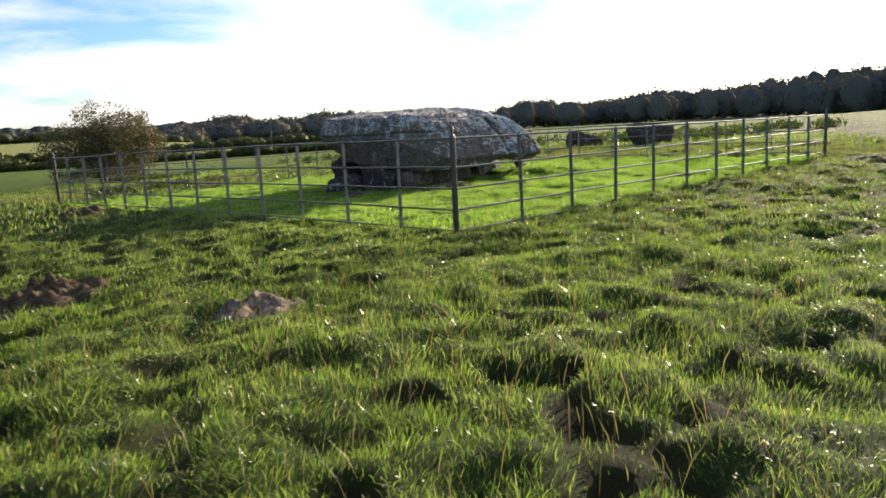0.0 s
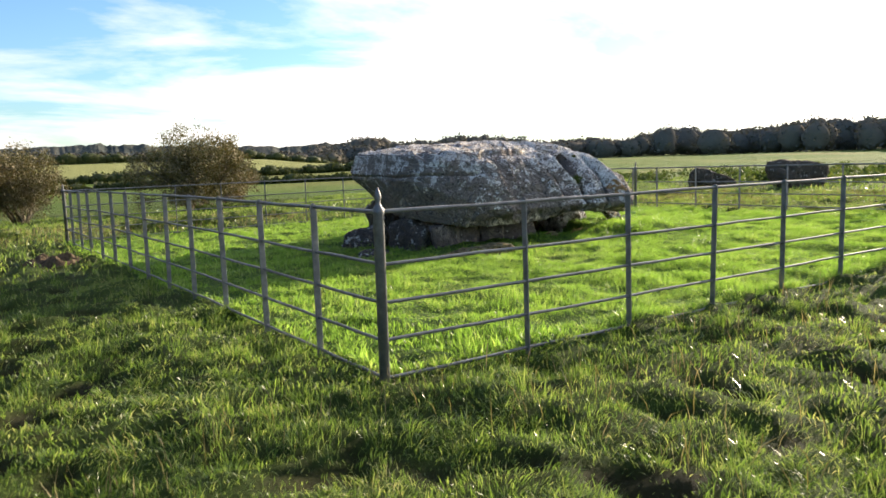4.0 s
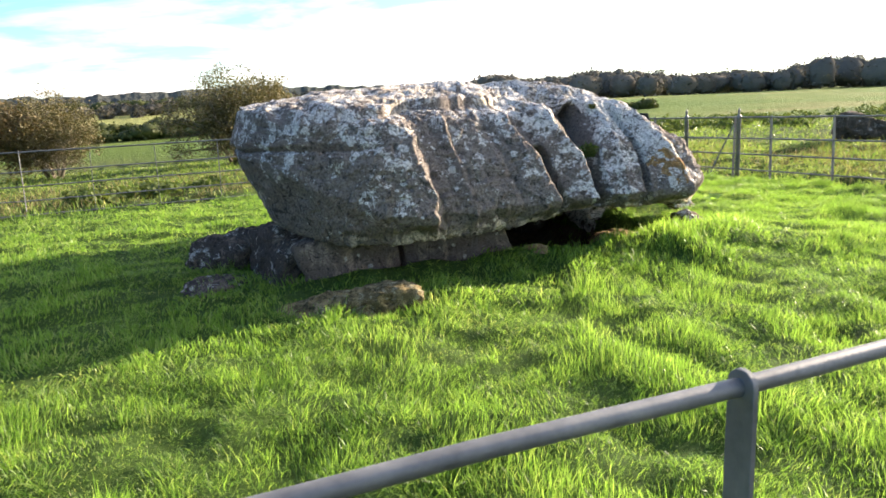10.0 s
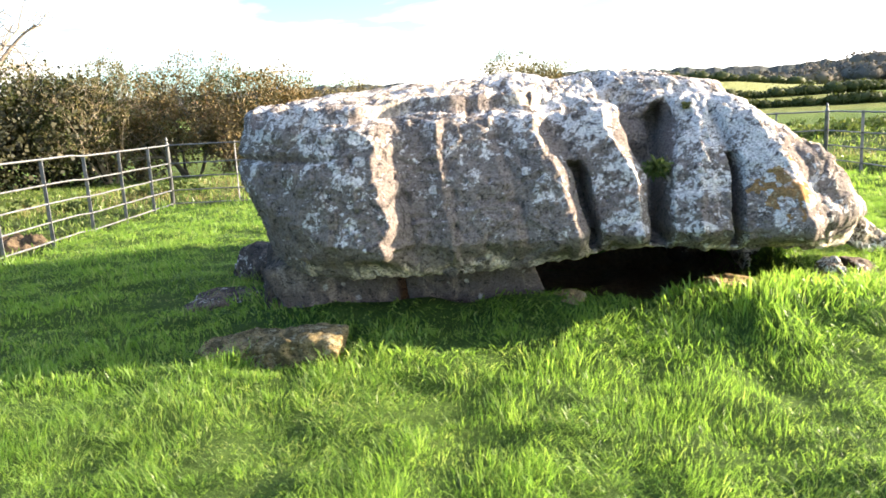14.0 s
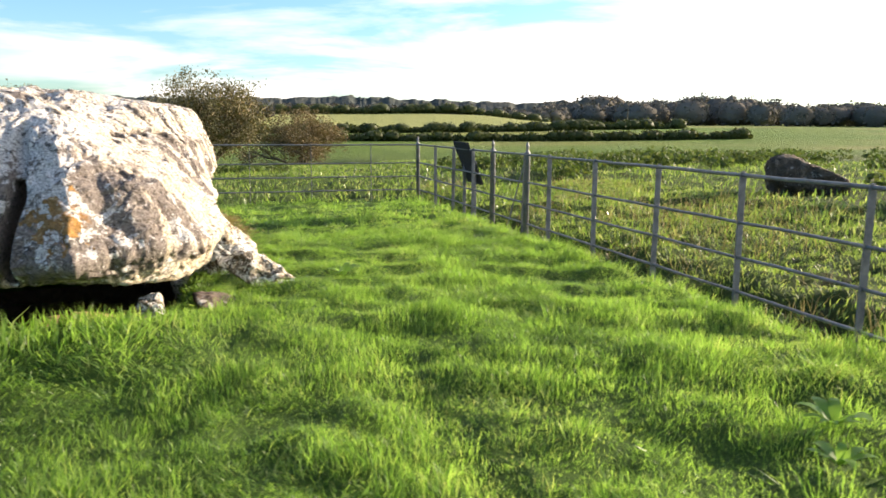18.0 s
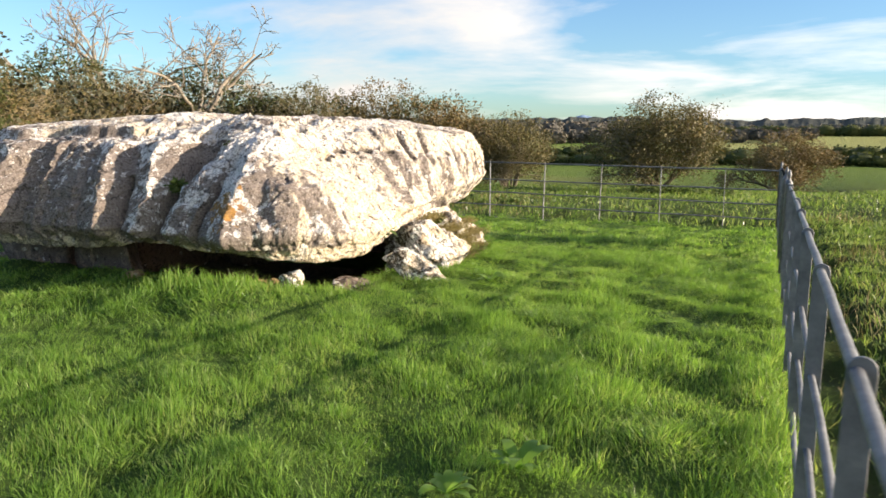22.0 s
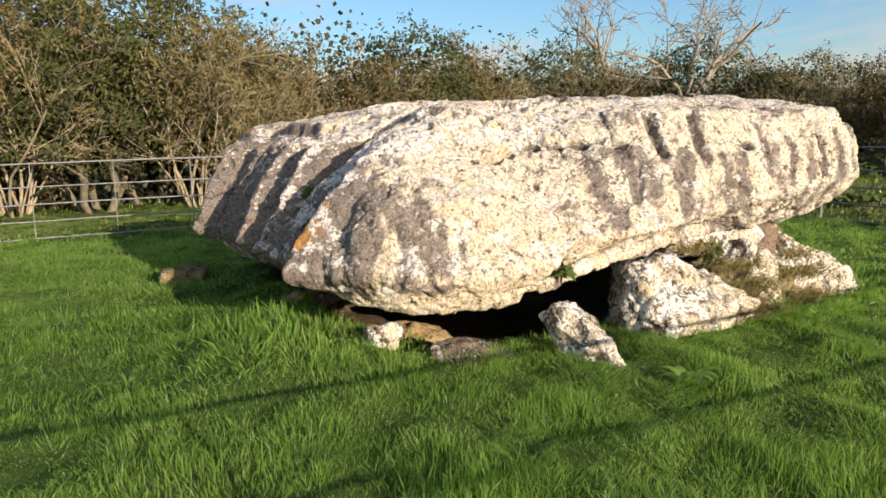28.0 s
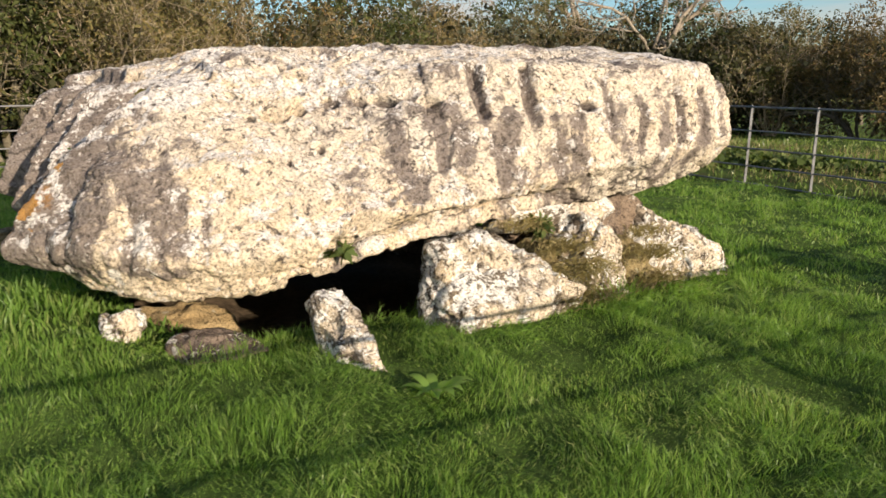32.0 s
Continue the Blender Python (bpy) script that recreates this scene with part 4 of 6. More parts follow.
stone("support_slab", (13.9, 17.2, -0.15), (1.7, 0.45, 1.12), 18, 18, "limestone upright slab closing the chamber behind", M_SLAB, group=UP, level=4, rough=0.04, sharp=14)
stone("support_slab", (13.35, 15.9, -0.15), (0.5, 2.0, 1.05), -4, 20, "limestone upright slab closing the chamber's end", M_SLAB, group=UP, level=4, rough=0.04, sharp=14)
stone("support_slab", (16.85, 17.3, -0.3), (0.4, 1.7, 1.3), -4, 33, "limestone upright slab closing the chamber's side", M_SLAB, group=UP, level=4, rough=0.03, sharp=14)
stone("edge_stone", (17.46, 16.08, 0.03), (1.04, 1.24, 0.86), -3, 21, "pale lichened limestone block with a sloping top propping the capstone", group=EDGE, rough=0.06, sharp=34, cuts=5, level=6, planes=((-0.38, -1, 0.10, 0.78), (0.80, 0.0, 0.60, 0.66), (-0.1, 0.16, 1, 0.85), (0.10, 0.62, 0.78, 0.62), (0.75, -0.5, 0.4, 0.92)))
stone("edge_stone", (17.34, 17.06, -0.04), (0.66, 0.70, 0.96), 10, 22, "pale pitted limestone block propping the capstone", group=EDGE, rough=0.085, sharp=26, cuts=5, level=6, planes=((0.85, 0.1, 0.5, 0.66), (0.3, 0.75, 0.5, 0.74), (0.3, -0.7, 0.6, 0.78)))
stone("edge_stone", (17.10, 18.20, -0.03), (0.56, 1.10, 0.80), -4, 23, "white lichened limestone boulder beside the capstone", group=EDGE, rough=0.08, sharp=24, cuts=5, level=6, planes=((0.05, 0.55, 0.83, 0.50), (0.75, 0.0, 0.65, 0.62), (0.4, -0.8, 0.3, 0.82)))
stone("turf_bank", (17.30, 16.74, -0.10), (0.80, 0.58, 0.80), 0, 34, "mossy turf bank between the edge stones", M_MOSS, "turf", rough=0.06, sharp=10, planes=((0.72, 0.1, 0.62, 0.62),))
stone("turf_bank", (17.20, 17.62, -0.12), (0.50, 0.42, 0.70), 0, 35, "mossy turf bank between the edge stones", M_MOSS, "turf", rough=0.06, sharp=10, planes=((0.72, 0.1, 0.62, 0.66),))
stone("wedge_stone", (17.02, 16.9, 0.62), (0.5, 1.3, 0.30), 2, 24, "thin limestone wedge packed under the capstone", rough=0.03, sharp=14)
stone("leaning_stone", (18.07, 14.85, 0.13), (1.10, 0.24, 0.29), 9, 25, "pale pointed limestone slab leaning in the grass", rough=0.05, tilt=(4, 36), sharp=22, cuts=6, level=6, planes=((-0.75, 0, 0.66, 0.92), (0.1, -0.7, 0.75, 0.80)))
stone("flat_stone", (17.50, 14.15, 0.12), (0.36, 0.5, 0.20), 20, 26, "half-buried flat grey stone in the grass", M_SLAB, rough=0.03)
stone("small_stone", (17.03, 13.66, 0.16), (0.26, 0.3, 0.32), 10, 27, "small white-speckled stone at the chamber's mouth", rough=0.045, sharp=7)
stone("flat_stone", (16.42, 14.12, -0.40), (0.72, 0.92, 0.62), 3, 28, "low ochre slab lining the chamber under the capstone's lip", M_SAND, rough=0.05, sharp=11, cuts=8)
stone("flat_stone", (14.80, 13.66, 0.06), (0.40, 0.3, 0.20), -20, 29, "small mossy ochre stone beside the slab", M_SAND, rough=0.03)
stone("low_boulder", (12.42, 12.90, -0.13), (1.55, 0.55, 0.37), -14, 30, "low mossy boulder half sunk in the grass", M_MOSS, rough=0.055, cuts=7, level=6, tilt=(0, -9), sharp=12)
stone("field_boulder", (28.95, 20.3, gz(28.95, 20.3) - 0.12), (1.55, 1.0, 0.95), -24, 31, "dark angular field boulder in rough pasture", M_BOULDER, "boulder", "boulders in the field", rough=0.07, sharp=20, cuts=5, planes=((0.55, -0.05, 0.83, 0.56), (-0.9, 0.0, -0.25, 0.9)))
stone("field_boulder", (30.0, 17.6, gz(30.0, 17.6) - 0.12), (1.8, 1.2, 1.2), -20, 32, "dark rounded field boulder in rough pasture", M_BOULDER, "boulder", "boulders in the field", rough=0.08)


def chamber_floor():
    n = 34
    gx, gy = np.meshgrid(np.linspace(12.9, 17.1, n), np.linspace(13.95, 17.6, n), indexing="ij")
    z = ground_z(gx, gy) + 0.012
    idx = np.arange(n * n).reshape(n, n)
    q = np.stack([idx[:-1, :-1], idx[1:, :-1], idx[1:, 1:], idx[:-1, 1:]], -1).reshape(-1, 4)
    tagged(part("floor", mesh_of("floor", np.stack([gx, gy, z], -1).reshape(-1, 3), q, M_SOIL)), "bare trodden earth floor of the chamber", "floor", kind="structure")


chamber_floor()

# ---- fence ----
RAILS = (1.38, 0.985, 0.69, 0.395, 0.10)
POST_H = 1.40


def bar_mesh(name, sx, sy, z0, z1, bevel, round_top=False):
    bm = bmesh.new()
    if round_top:
        # a flat bar whose head is rounded over the top rail
        prof = [(-sx / 2, z0), (sx / 2, z0), (sx / 2, z1 - sx / 2)]
        prof += [(sx / 2 * math.cos(a), z1 - sx / 2 + sx / 2 * math.sin(a)) for a in np.linspace(0, math.pi, 9)[1:-1]]
        prof += [(-sx / 2, z1 - sx / 2)]
        front = [bm.verts.new((px, -sy / 2, pz)) for px, pz in prof]
        back = [bm.verts.new((px, sy / 2, pz)) for px, pz in prof]
        bm.faces.new(front)
        bm.faces.new(back[::-1])
        for k in range(len(prof)):
            j = (k + 1) % len(prof)
            bm.faces.new((front[j], front[k], back[k], back[j]))
    else:
        bmesh.ops.create_cube(bm, size=1, matrix=Matrix.Translation((0, 0, (z0 + z1) / 2)) @ Matrix.Diagonal((sx, sy, z1 - z0, 1)))
    if bevel:
        bmesh.ops.bevel(bm, geom=list(bm.edges), offset=bevel, segments=1, affect="EDGES")
    bmesh.ops.recalc_face_normals(bm, faces=bm.faces)
    me = bpy.data.meshes.new(name)
    bm.to_mesh(me)
    bm.free()
    me.materials.append(M_STEEL)
    return me


def lathe_mesh(name, profile, sides, material):
    rows = []
    for r, z in profile:
        a = np.arange(sides) * 2 * math.pi / sides
        rows.append(np.stack([r * np.cos(a), r * np.sin(a), 0 * a + z], 1))
    v = np.concatenate(rows)
    n = len(profile)
    idx = np.arange(n * sides).reshape(n, sides)
    nxt = np.roll(idx, -1, 1)
    q = np.stack([idx[:-1], nxt[:-1], nxt[1:], idx[1:]], -1).reshape(-1, 4)
    return mesh_of(name, v, q, material)


def tube_mesh(name, points, radii, sides, material):
    v, q = tube(np.asarray(points, float), radii, sides)
    return mesh_of(name, v, q, material)


def tube(points, radii, sides):
    n = len(points)
    t = np.gradient(points, axis=0)
    t /= np.maximum(np.linalg.norm(t, axis=1, keepdims=True), 1e-9)
    ref = np.where(np.abs(t[:, 2:3]) > 0.9, np.array([[1.0, 0, 0]]), np.array([[0, 0, 1.0]]))
    a = np.cross(ref, t)
    a /= np.maximum(np.linalg.norm(a, axis=1, keepdims=True), 1e-9)
    b = np.cross(t, a)
    ang = np.arange(sides) * 2 * math.pi / sides
    r = np.asarray(radii, float).reshape(-1, 1, 1)
    v = points[:, None] + r * (a[:, None] * np.cos(ang)[None, :, None] + b[:, None] * np.sin(ang)[None, :, None])
    idx = np.arange(n * sides).reshape(n, sides)
    nxt = np.roll(idx, -1, 1)
    q = np.stack([idx[:-1], nxt[:-1], nxt[1:], idx[1:]], -1).reshape(-1, 4)
    return v.reshape(-1, 3), q


POST_MESH = bar_mesh("post", 0.060, 0.012, -0.35, POST_H + 0.012, 0.0015, True)
CORNER_MESH = lathe_mesh("corner_post", [(0.0, -0.4), (0.042, -0.4), (0.042, 1.36), (0.046, 1.37), (0.046, 1.40), (0.03, 1.42), (0.016, 1.45), (0.022, 1.47), (0.027, 1.495), (0.020, 1.525), (0.006, 1.56), (0.0, 1.565)], 14, M_STEEL)


BRACE_MESH = bar_mesh("brace", 0.03, 0.01, 0.0, 1.25, 0.001)


def rail_top(x, y):
    """The height of the top rail along the lines."""
    return 1.40 - 0.008 * max(0.0, y - 12) - 0.004 * max(0.0, 15 - x) * (y > 20)


def fence_side(a, b, first, step, label, name="railing_fence", group="sides of the enclosure", head=True, category="fence"):
    """A run of flat-bar posts with five rails from corner a towards corner b."""
    ax, ay = a
    bx, by = b
    turn = math.degrees(math.atan2(by - ay, bx - ax))
    base = gz(ax, ay)
    root = thing(name, (ax, ay, base), label, category, group, turn=turn)
    length = math.hypot(bx - ax, by - ay)
    rng = random.Random(int(ax * 10 + ay))
    places = [0.0]
    s = first
    while s < length - 0.35:
        places.append(s)
        s += step
    places.append(length)

    def foot(s):
        return rail_top(ax + (bx - ax) * s / length, ay + (by - ay) * s / length) - POST_H - base

    for k, s in enumerate(places[:-1]):
        corner = k == 0 and head
        ob = part("corner_post" if corner else "post", CORNER_MESH if corner else POST_MESH, parent=root, label="round corner post with a pointed finial" if corner else "")
        ob.matrix_basis = pose(s, 0, foot(s), rng.uniform(-1, 1), rng.uniform(-0.8, 0.8), 90 + rng.uniform(-3, 3))
    for j, h in enumerate(RAILS):
        pts = []
        for s0, s1 in zip(places[:-1], places[1:]):
            for f in (0.0, 0.35, 0.65):
                s = s0 + (s1 - s0) * f
                pts.append((s, rng.uniform(-0.004, 0.004), foot(s) + h + rng.uniform(-0.006, 0.003)))
        pts.append((length, 0, foot(length) + h))
        me = tube_mesh("rail", pts, [0.0163 if j == 0 else 0.0142] * len(pts), 12 if j == 0 else 8, M_STEEL)
        part("rail", me, parent=root, label="round top rail" if j == 0 else "")
    return root


C_A, C_B, C_C, C_D = CORNERS
GATE_S, GATE_N = (21.77, 17.54), (21.76, 18.94)
fence_side(C_A, C_B, 1.45, 1.297, "grey galvanised railing fence of five rails along the grass")
fence_side(C_B, GATE_S, 1.42, 1.312, "grey galvanised railing fence beside the trodden outer path")
run = fence_side(GATE_N, C_C, 1.0, 1.2, "short run of galvanised railing fence beyond the gate")
fence_side(C_C, C_D, 1.05, 1.29, "thin galvanised railing fence of five rails before the bushes")
fence_side(C_D, C_A, 1.05, 1.31, "grey galvanised railing fence of five rails along the pasture")
gate = fence_side(GATE_S, GATE_N, 0.12, 1.16, "narrow galvanised field gate, shut, with a slanting brace", "metal_gate", "", True, "gate")
brace = part("brace", BRACE_MESH, parent=gate, label="slanting flat steel brace")
brace.matrix_basis = pose(0.75, 0.0, 0.0, 0, -32, 0)


def sign_board():
    root = thing("information_board", (21.86, 20.55, gz(21.86, 20.55)), "dark sloping information board on steel legs, seen from behind", "sign", turn=0)
    bm = bmesh.new()
    bmesh.ops.create_cube(bm, size=1, matrix=pose(0, 0, 0.98, 0, -22, 0) @ Matrix.Diagonal((0.035, 0.84, 0.80, 1)))
    bmesh.ops.bevel(bm, geom=list(bm.edges), offset=0.006, segments=2, affect="EDGES")
    part("panel", bm, M_SIGN, root, "dark weathered board")
    for y in (-0.30, 0.30):
        bm = bmesh.new()
        bmesh.ops.create_cube(bm, size=1, matrix=Matrix.Translation((0.03, y, 0.40)) @ Matrix.Diagonal((0.05, 0.05, 1.2, 1)))
        bmesh.ops.bevel(bm, geom=list(bm.edges), offset=0.004, segments=1, affect="EDGES")
        part("leg", bm, M_STEEL, root)
    bm = bmesh.new()
    bmesh.ops.create_cube(bm, size=1, matrix=pose(0.035, 0, 1.0, 0, -22, 0) @ Matrix.Diagonal((0.03, 0.70, 0.05, 1)))
    part("crossbar", bm, M_STEEL, root)


sign_board()


# ---- trees ----
def kites(centres, along, across, length, width, fold=0.0):
    """Leaves or blades: four-cornered, pointed at both ends."""
    n = len(centres)
    length, width = np.asarray(length).reshape(-1, 1), np.asarray(width).reshape(-1, 1)
    mid = centres + along * length * 0.45
    v = np.empty((n, 4, 3))
    v[:, 0] = centres
    v[:, 1] = mid + across * width * 0.5
    v[:, 2] = centres + along * length
    v[:, 3] = mid - across * width * 0.5
    return v.reshape(-1, 3), np.arange(n * 4).reshape(n, 4)


def units(rng, n):
    d = rng.normal(0, 1, (n, 3))
    return d / np.linalg.norm(d, axis=1, keepdims=True)


def leaf_mesh(name, rng, anchors, count, spread, size, material):
    c = anchors[rng.integers(0, len(anchors), count)] + units(rng, count) * spread * 1.5 * rng.uniform(0, 1, (count, 1)) ** 0.5
    along = units(rng, count)
    along[:, 2] -= 0.25
    along /= np.linalg.norm(along, axis=1, keepdims=True)
    across = np.cross(along, units(rng, count))
    across /= np.maximum(np.linalg.norm(across, axis=1, keepdims=True), 1e-6)
    ln = size * rng.uniform(0.7, 1.4, count)
    v, q = kites(c, along, across, ln * 1.25, ln * rng.uniform(0.38, 0.62, count))
    return mesh_of(name, v, q, material, False)


def grow(rng, start, way, length, radius, level, levels, kids, lines, rise, wander):
    """A limb and its branches, as bent lines with radii."""
    n = (7, 4, 2, 2, 2)[level]
    pts, d = [np.array(start, float)], np.array(way, float)
    for _ in range(n):
        d = d + rng.normal(0, wander, 3) + np.array([0, 0, rise])
        d /= np.linalg.norm(d)
        pts.append(pts[-1] + d * length / n)
    pts = np.array(pts)
    lines.append((level, pts, np.linspace(radius, radius * (0.35 if level < levels else 0.2), n + 1)))
    if level >= levels:
        return
    for _ in range(kids[level]):
        f = rng.uniform(0.3, 1.0)
        i = min(n - 1, int(f * n))
        p = pts[i] + (pts[i + 1] - pts[i]) * (f * n - i)
        side = units(rng, 1)[0]
        t = pts[i + 1] - pts[i]
        t = t / np.linalg.norm(t)
        side = side - t * (side @ t)
        side /= np.linalg.norm(side)
        w = t * rng.uniform(0.45, 0.9) + side * rng.uniform(0.5, 0.95)
        grow(rng, p, w / np.linalg.norm(w), length * rng.uniform(0.42, 0.68) * (1.15 - 0.5 * f), radius * (1 - 0.6 * f) * 0.55, level + 1, levels, kids, lines, rise, wander)


def tree(name, seed, height, spread, stems, levels, kids, leaves, leaf, material, bark, label, category="tree", group="", rise=0.04, wander=0.14, radius=0.09, lean=(0, 0), leaf_spread=0.16, stem_len=0.72, fill=None, twig=0.006, fork=0.0):
    """A tree or shrub built at the origin: stems (each a part) with its twigs, and a leafy crown."""
    rng = np.random.default_rng(seed)
    root = thing(name, (0, 0, 0), label, category, group)
    anchors, twig_v, twig_q, count = [], [], [], 0
    if fork:
        part("trunk", tube_mesh("trunk", np.array([(0.1, 0, -0.2), (0.02, 0.05, fork * 0.4), (-0.05, 0, fork * 0.75), (0, 0, fork + 0.1)]), [radius * 1.9, radius * 1.5, radius * 1.3, radius * 1.1], 10, bark), parent=root)
    for k in range(stems):
        a = 2 * math.pi * (k + rng.uniform(0, 0.7)) / stems
        out = rng.uniform(0.25, 0.6) * spread if stems > 1 else 0.12
        way = np.array([math.cos(a) * out + lean[0], math.sin(a) * out + lean[1], 1.0])
        lines = []
        grow(rng, (0, 0, fork) if fork else (0.18 * math.cos(a) * (stems > 1), 0.18 * math.sin(a) * (stems > 1), -0.15), way / np.linalg.norm(way), height * stem_len * rng.uniform(0.75, 1.05), radius * rng.uniform(0.7, 1.1), 0, levels, kids, lines, rise, wander)
        for level, pts, rad in lines:
            if level == 0:
                part("trunk" if stems == 1 else "stem", tube_mesh("stem", pts, rad, 8, bark), parent=root)
            else:
                v, q = tube(pts, np.maximum(rad, twig), 4 if level == 1 else 3)
                twig_v.append(v)
                twig_q.append(q + count)
                count += len(v)
            if level >= max(1, levels - 1):
                anchors.append(pts[1:])
    part("branchwork", mesh_of("branchwork", np.concatenate(twig_v), np.concatenate(twig_q), bark), parent=root)
    if leaves:
        anchors = np.concatenate(anchors)
        if fill:
            # leafy sprays that round the crown out: radius, half height, middle height, count
            rx, rz, cz, sprays = fill
            d = units(rng, sprays) * (rng.uniform(0.1, 1, (sprays, 1)) ** 0.4)
            c = d * np.array([rx, rx, rz]) * (1 + 0.3 * fbm(d * 2.3 + seed, 2))[:, None] + np.array([lean[0] * height * 0.6, lean[1] * height * 0.6, cz])
            anchors = np.concatenate([anchors, np.repeat(c, max(1, len(anchors) // sprays), 0)])
        part("crown", leaf_mesh("crown", rng, anchors, leaves, leaf_spread, leaf, material), parent=root)
    return root


def plant(models, places):
    """Sets copies of the models out; the first of each model is the model itself."""
    used = set()
    for kind, x, y, size, turn in places:
        m = pose(x, y, gz(x, y) - 0.05, 0, 0, turn) @ Matrix.Diagonal((size, size, size, 1))
        if kind in used:
            copy_thing(models[kind], m)
        else:
            models[kind].matrix_basis = m
            used.add(kind)


HEDGE = "trees of the hedgerow"
MODELS = {
    "hazel": tree("hazel_tree", 3, 6.4, 0.9, 15, 3, (6, 4, 2), 11000, 0.09, M_OLIVE, M_PALEBARK, "many-stemmed hazel tree with thinning olive autumn leaves", group=HEDGE, rise=0.05, radius=0.045, fill=(1.9, 2.2, 3.8, 260)),
    "thorn": tree("hawthorn_tree", 4, 5.4, 1.0, 5, 3, (8, 5, 3), 10500, 0.092, M_BROWN, M_BARK, "dense hawthorn tree with rusty brown autumn leaves", group=HEDGE, wander=0.2, fill=(2.0, 1.9, 3.0, 300)),
    "ivy": tree("ivied_tree", 5, 5.0, 0.9, 5, 3, (8, 5, 3), 10500, 0.095, M_DARKLEAF, M_BARK, "dark green ivy-clad hedgerow tree", group=HEDGE, wander=0.18, fill=(1.9, 2.1, 2.8, 300)),
    "sallow": tree("willow_tree", 6, 5.6, 0.9, 7, 3, (8, 6, 2), 10000, 0.09, M_LEAF, M_PALEBARK, "pale-twigged willow tree with sparse yellowing leaves", group=HEDGE, rise=0.08, fill=(1.8, 2.0, 3.2, 260)),
    "bush": tree("hawthorn_bush", 7, 4.2, 0.95, 6, 3, (9, 6, 3), 26000, 0.078, M_OLIVE, M_BARK, "spreading olive-brown hawthorn bush in the pasture", "bush", "bushes in the pasture", rise=0.0, wander=0.2, lean=(0.1, 0), leaf_spread=0.22, fill=(2.0, 1.55, 1.95, 460)),
    "redbush": tree("rusty_bush", 8, 3.6, 1.4, 6, 3, (9, 6, 3), 21000, 0.083, M_BROWN, M_BARK, "rounded rusty-leaved thorn bush in the pasture", "bush", "bushes in the pasture", rise=0.0, wander=0.2, leaf_spread=0.22, fill=(2.2, 1.4, 1.8, 380)),
    "bare": tree("bare_tree", 9, 8.0, 1.25, 5, 3, (5, 4, 3), 0, 0.1, M_LEAF, M_WHITEBARK, "leafless crooked tree with pale branching limbs", rise=0.05, wander=0.24, radius=0.15, stem_len=0.80, twig=0.02, fork=3.3),
    "tall": tree("field_tree", 10, 9.0, 0.8, 1, 3, (16, 8, 5), 9000, 0.16, M_LEAF, M_BARK, "tall rounded tree beyond the hedge", rise=0.03, wander=0.12, radius=0.2, leaf_spread=0.35, fill=(2.6, 2.4, 5.6, 120)),
}
PLACES = [
    ("ivy", -5.6, 43.6, 1.2, 15), ("ivy", -2.6, 46.0, 1.0, 260), ("ivy", -9.6, 43.6, 1.3, 100), ("thorn", -9.6, 37.6, 1.1, 190), ("ivy", 2.2, 47.5, 1.0, 33),
    ("hazel", -1.5, 16.8, 0.95, 0), ("hazel", -1.9, 15.4, 1.2, 200), ("ivy", -2.2, 12.6, 1.2, 215), ("hazel", -2.6, 10.4, 1.25, 120), ("thorn", -3.0, 8.0, 1.4, 10), ("ivy", -4.2, 14.2, 1.4, 200),
    ("sallow", -2.8, 17.8, 0.95, 80), ("thorn", -4.0, 19.6, 0.98, 140), ("sallow", -3.8, 22.0, 0.94, 10), ("ivy", -5.0, 24.2, 1.12, 310), ("sallow", -5.6, 27.0, 0.98, 45),
    ("thorn", -9.0, 25.0, 1.08, 220), ("sallow", -8.4, 30.5, 1.0, 150), ("hazel", -9.5, 35.0, 1.12, 60), ("thorn", -11.0, 42.0, 1.2, 330), ("sallow", -6.5, 45.0, 1.22, 200),
    ("hazel", -3.0, 44.0, 1.1, 15), ("thorn", 0.2, 46.0, 1.12, 70), ("thorn", -14.0, 31.0, 1.28, 20), ("ivy", -15.0, 38.0, 1.35, 90),
    ("redbush", 4.4, 46.0, 1.56, 30), ("bush", 8.6, 46.4, 1.1, 250), ("hazel", 8.7, 45.0, 0.42, 60), ("bush", 16.6, 43.8, 1.12, 0),
    ("redbush", 22.4, 57.0, 0.72, 60), ("bare", -7.9, 41.1, 1.0, 20), ("bare", -17.6, 44.0, 1.25, 130),
    ("tall", -18.5, 74.0, 1.0, 0), ("tall", -43.0, 48.0, 1.2, 60), ("thorn", -6.0, 11.0, 1.5, 75), ("sallow", -7.2, 18.0, 1.2, 165),
]
plant(MODELS, PLACES)


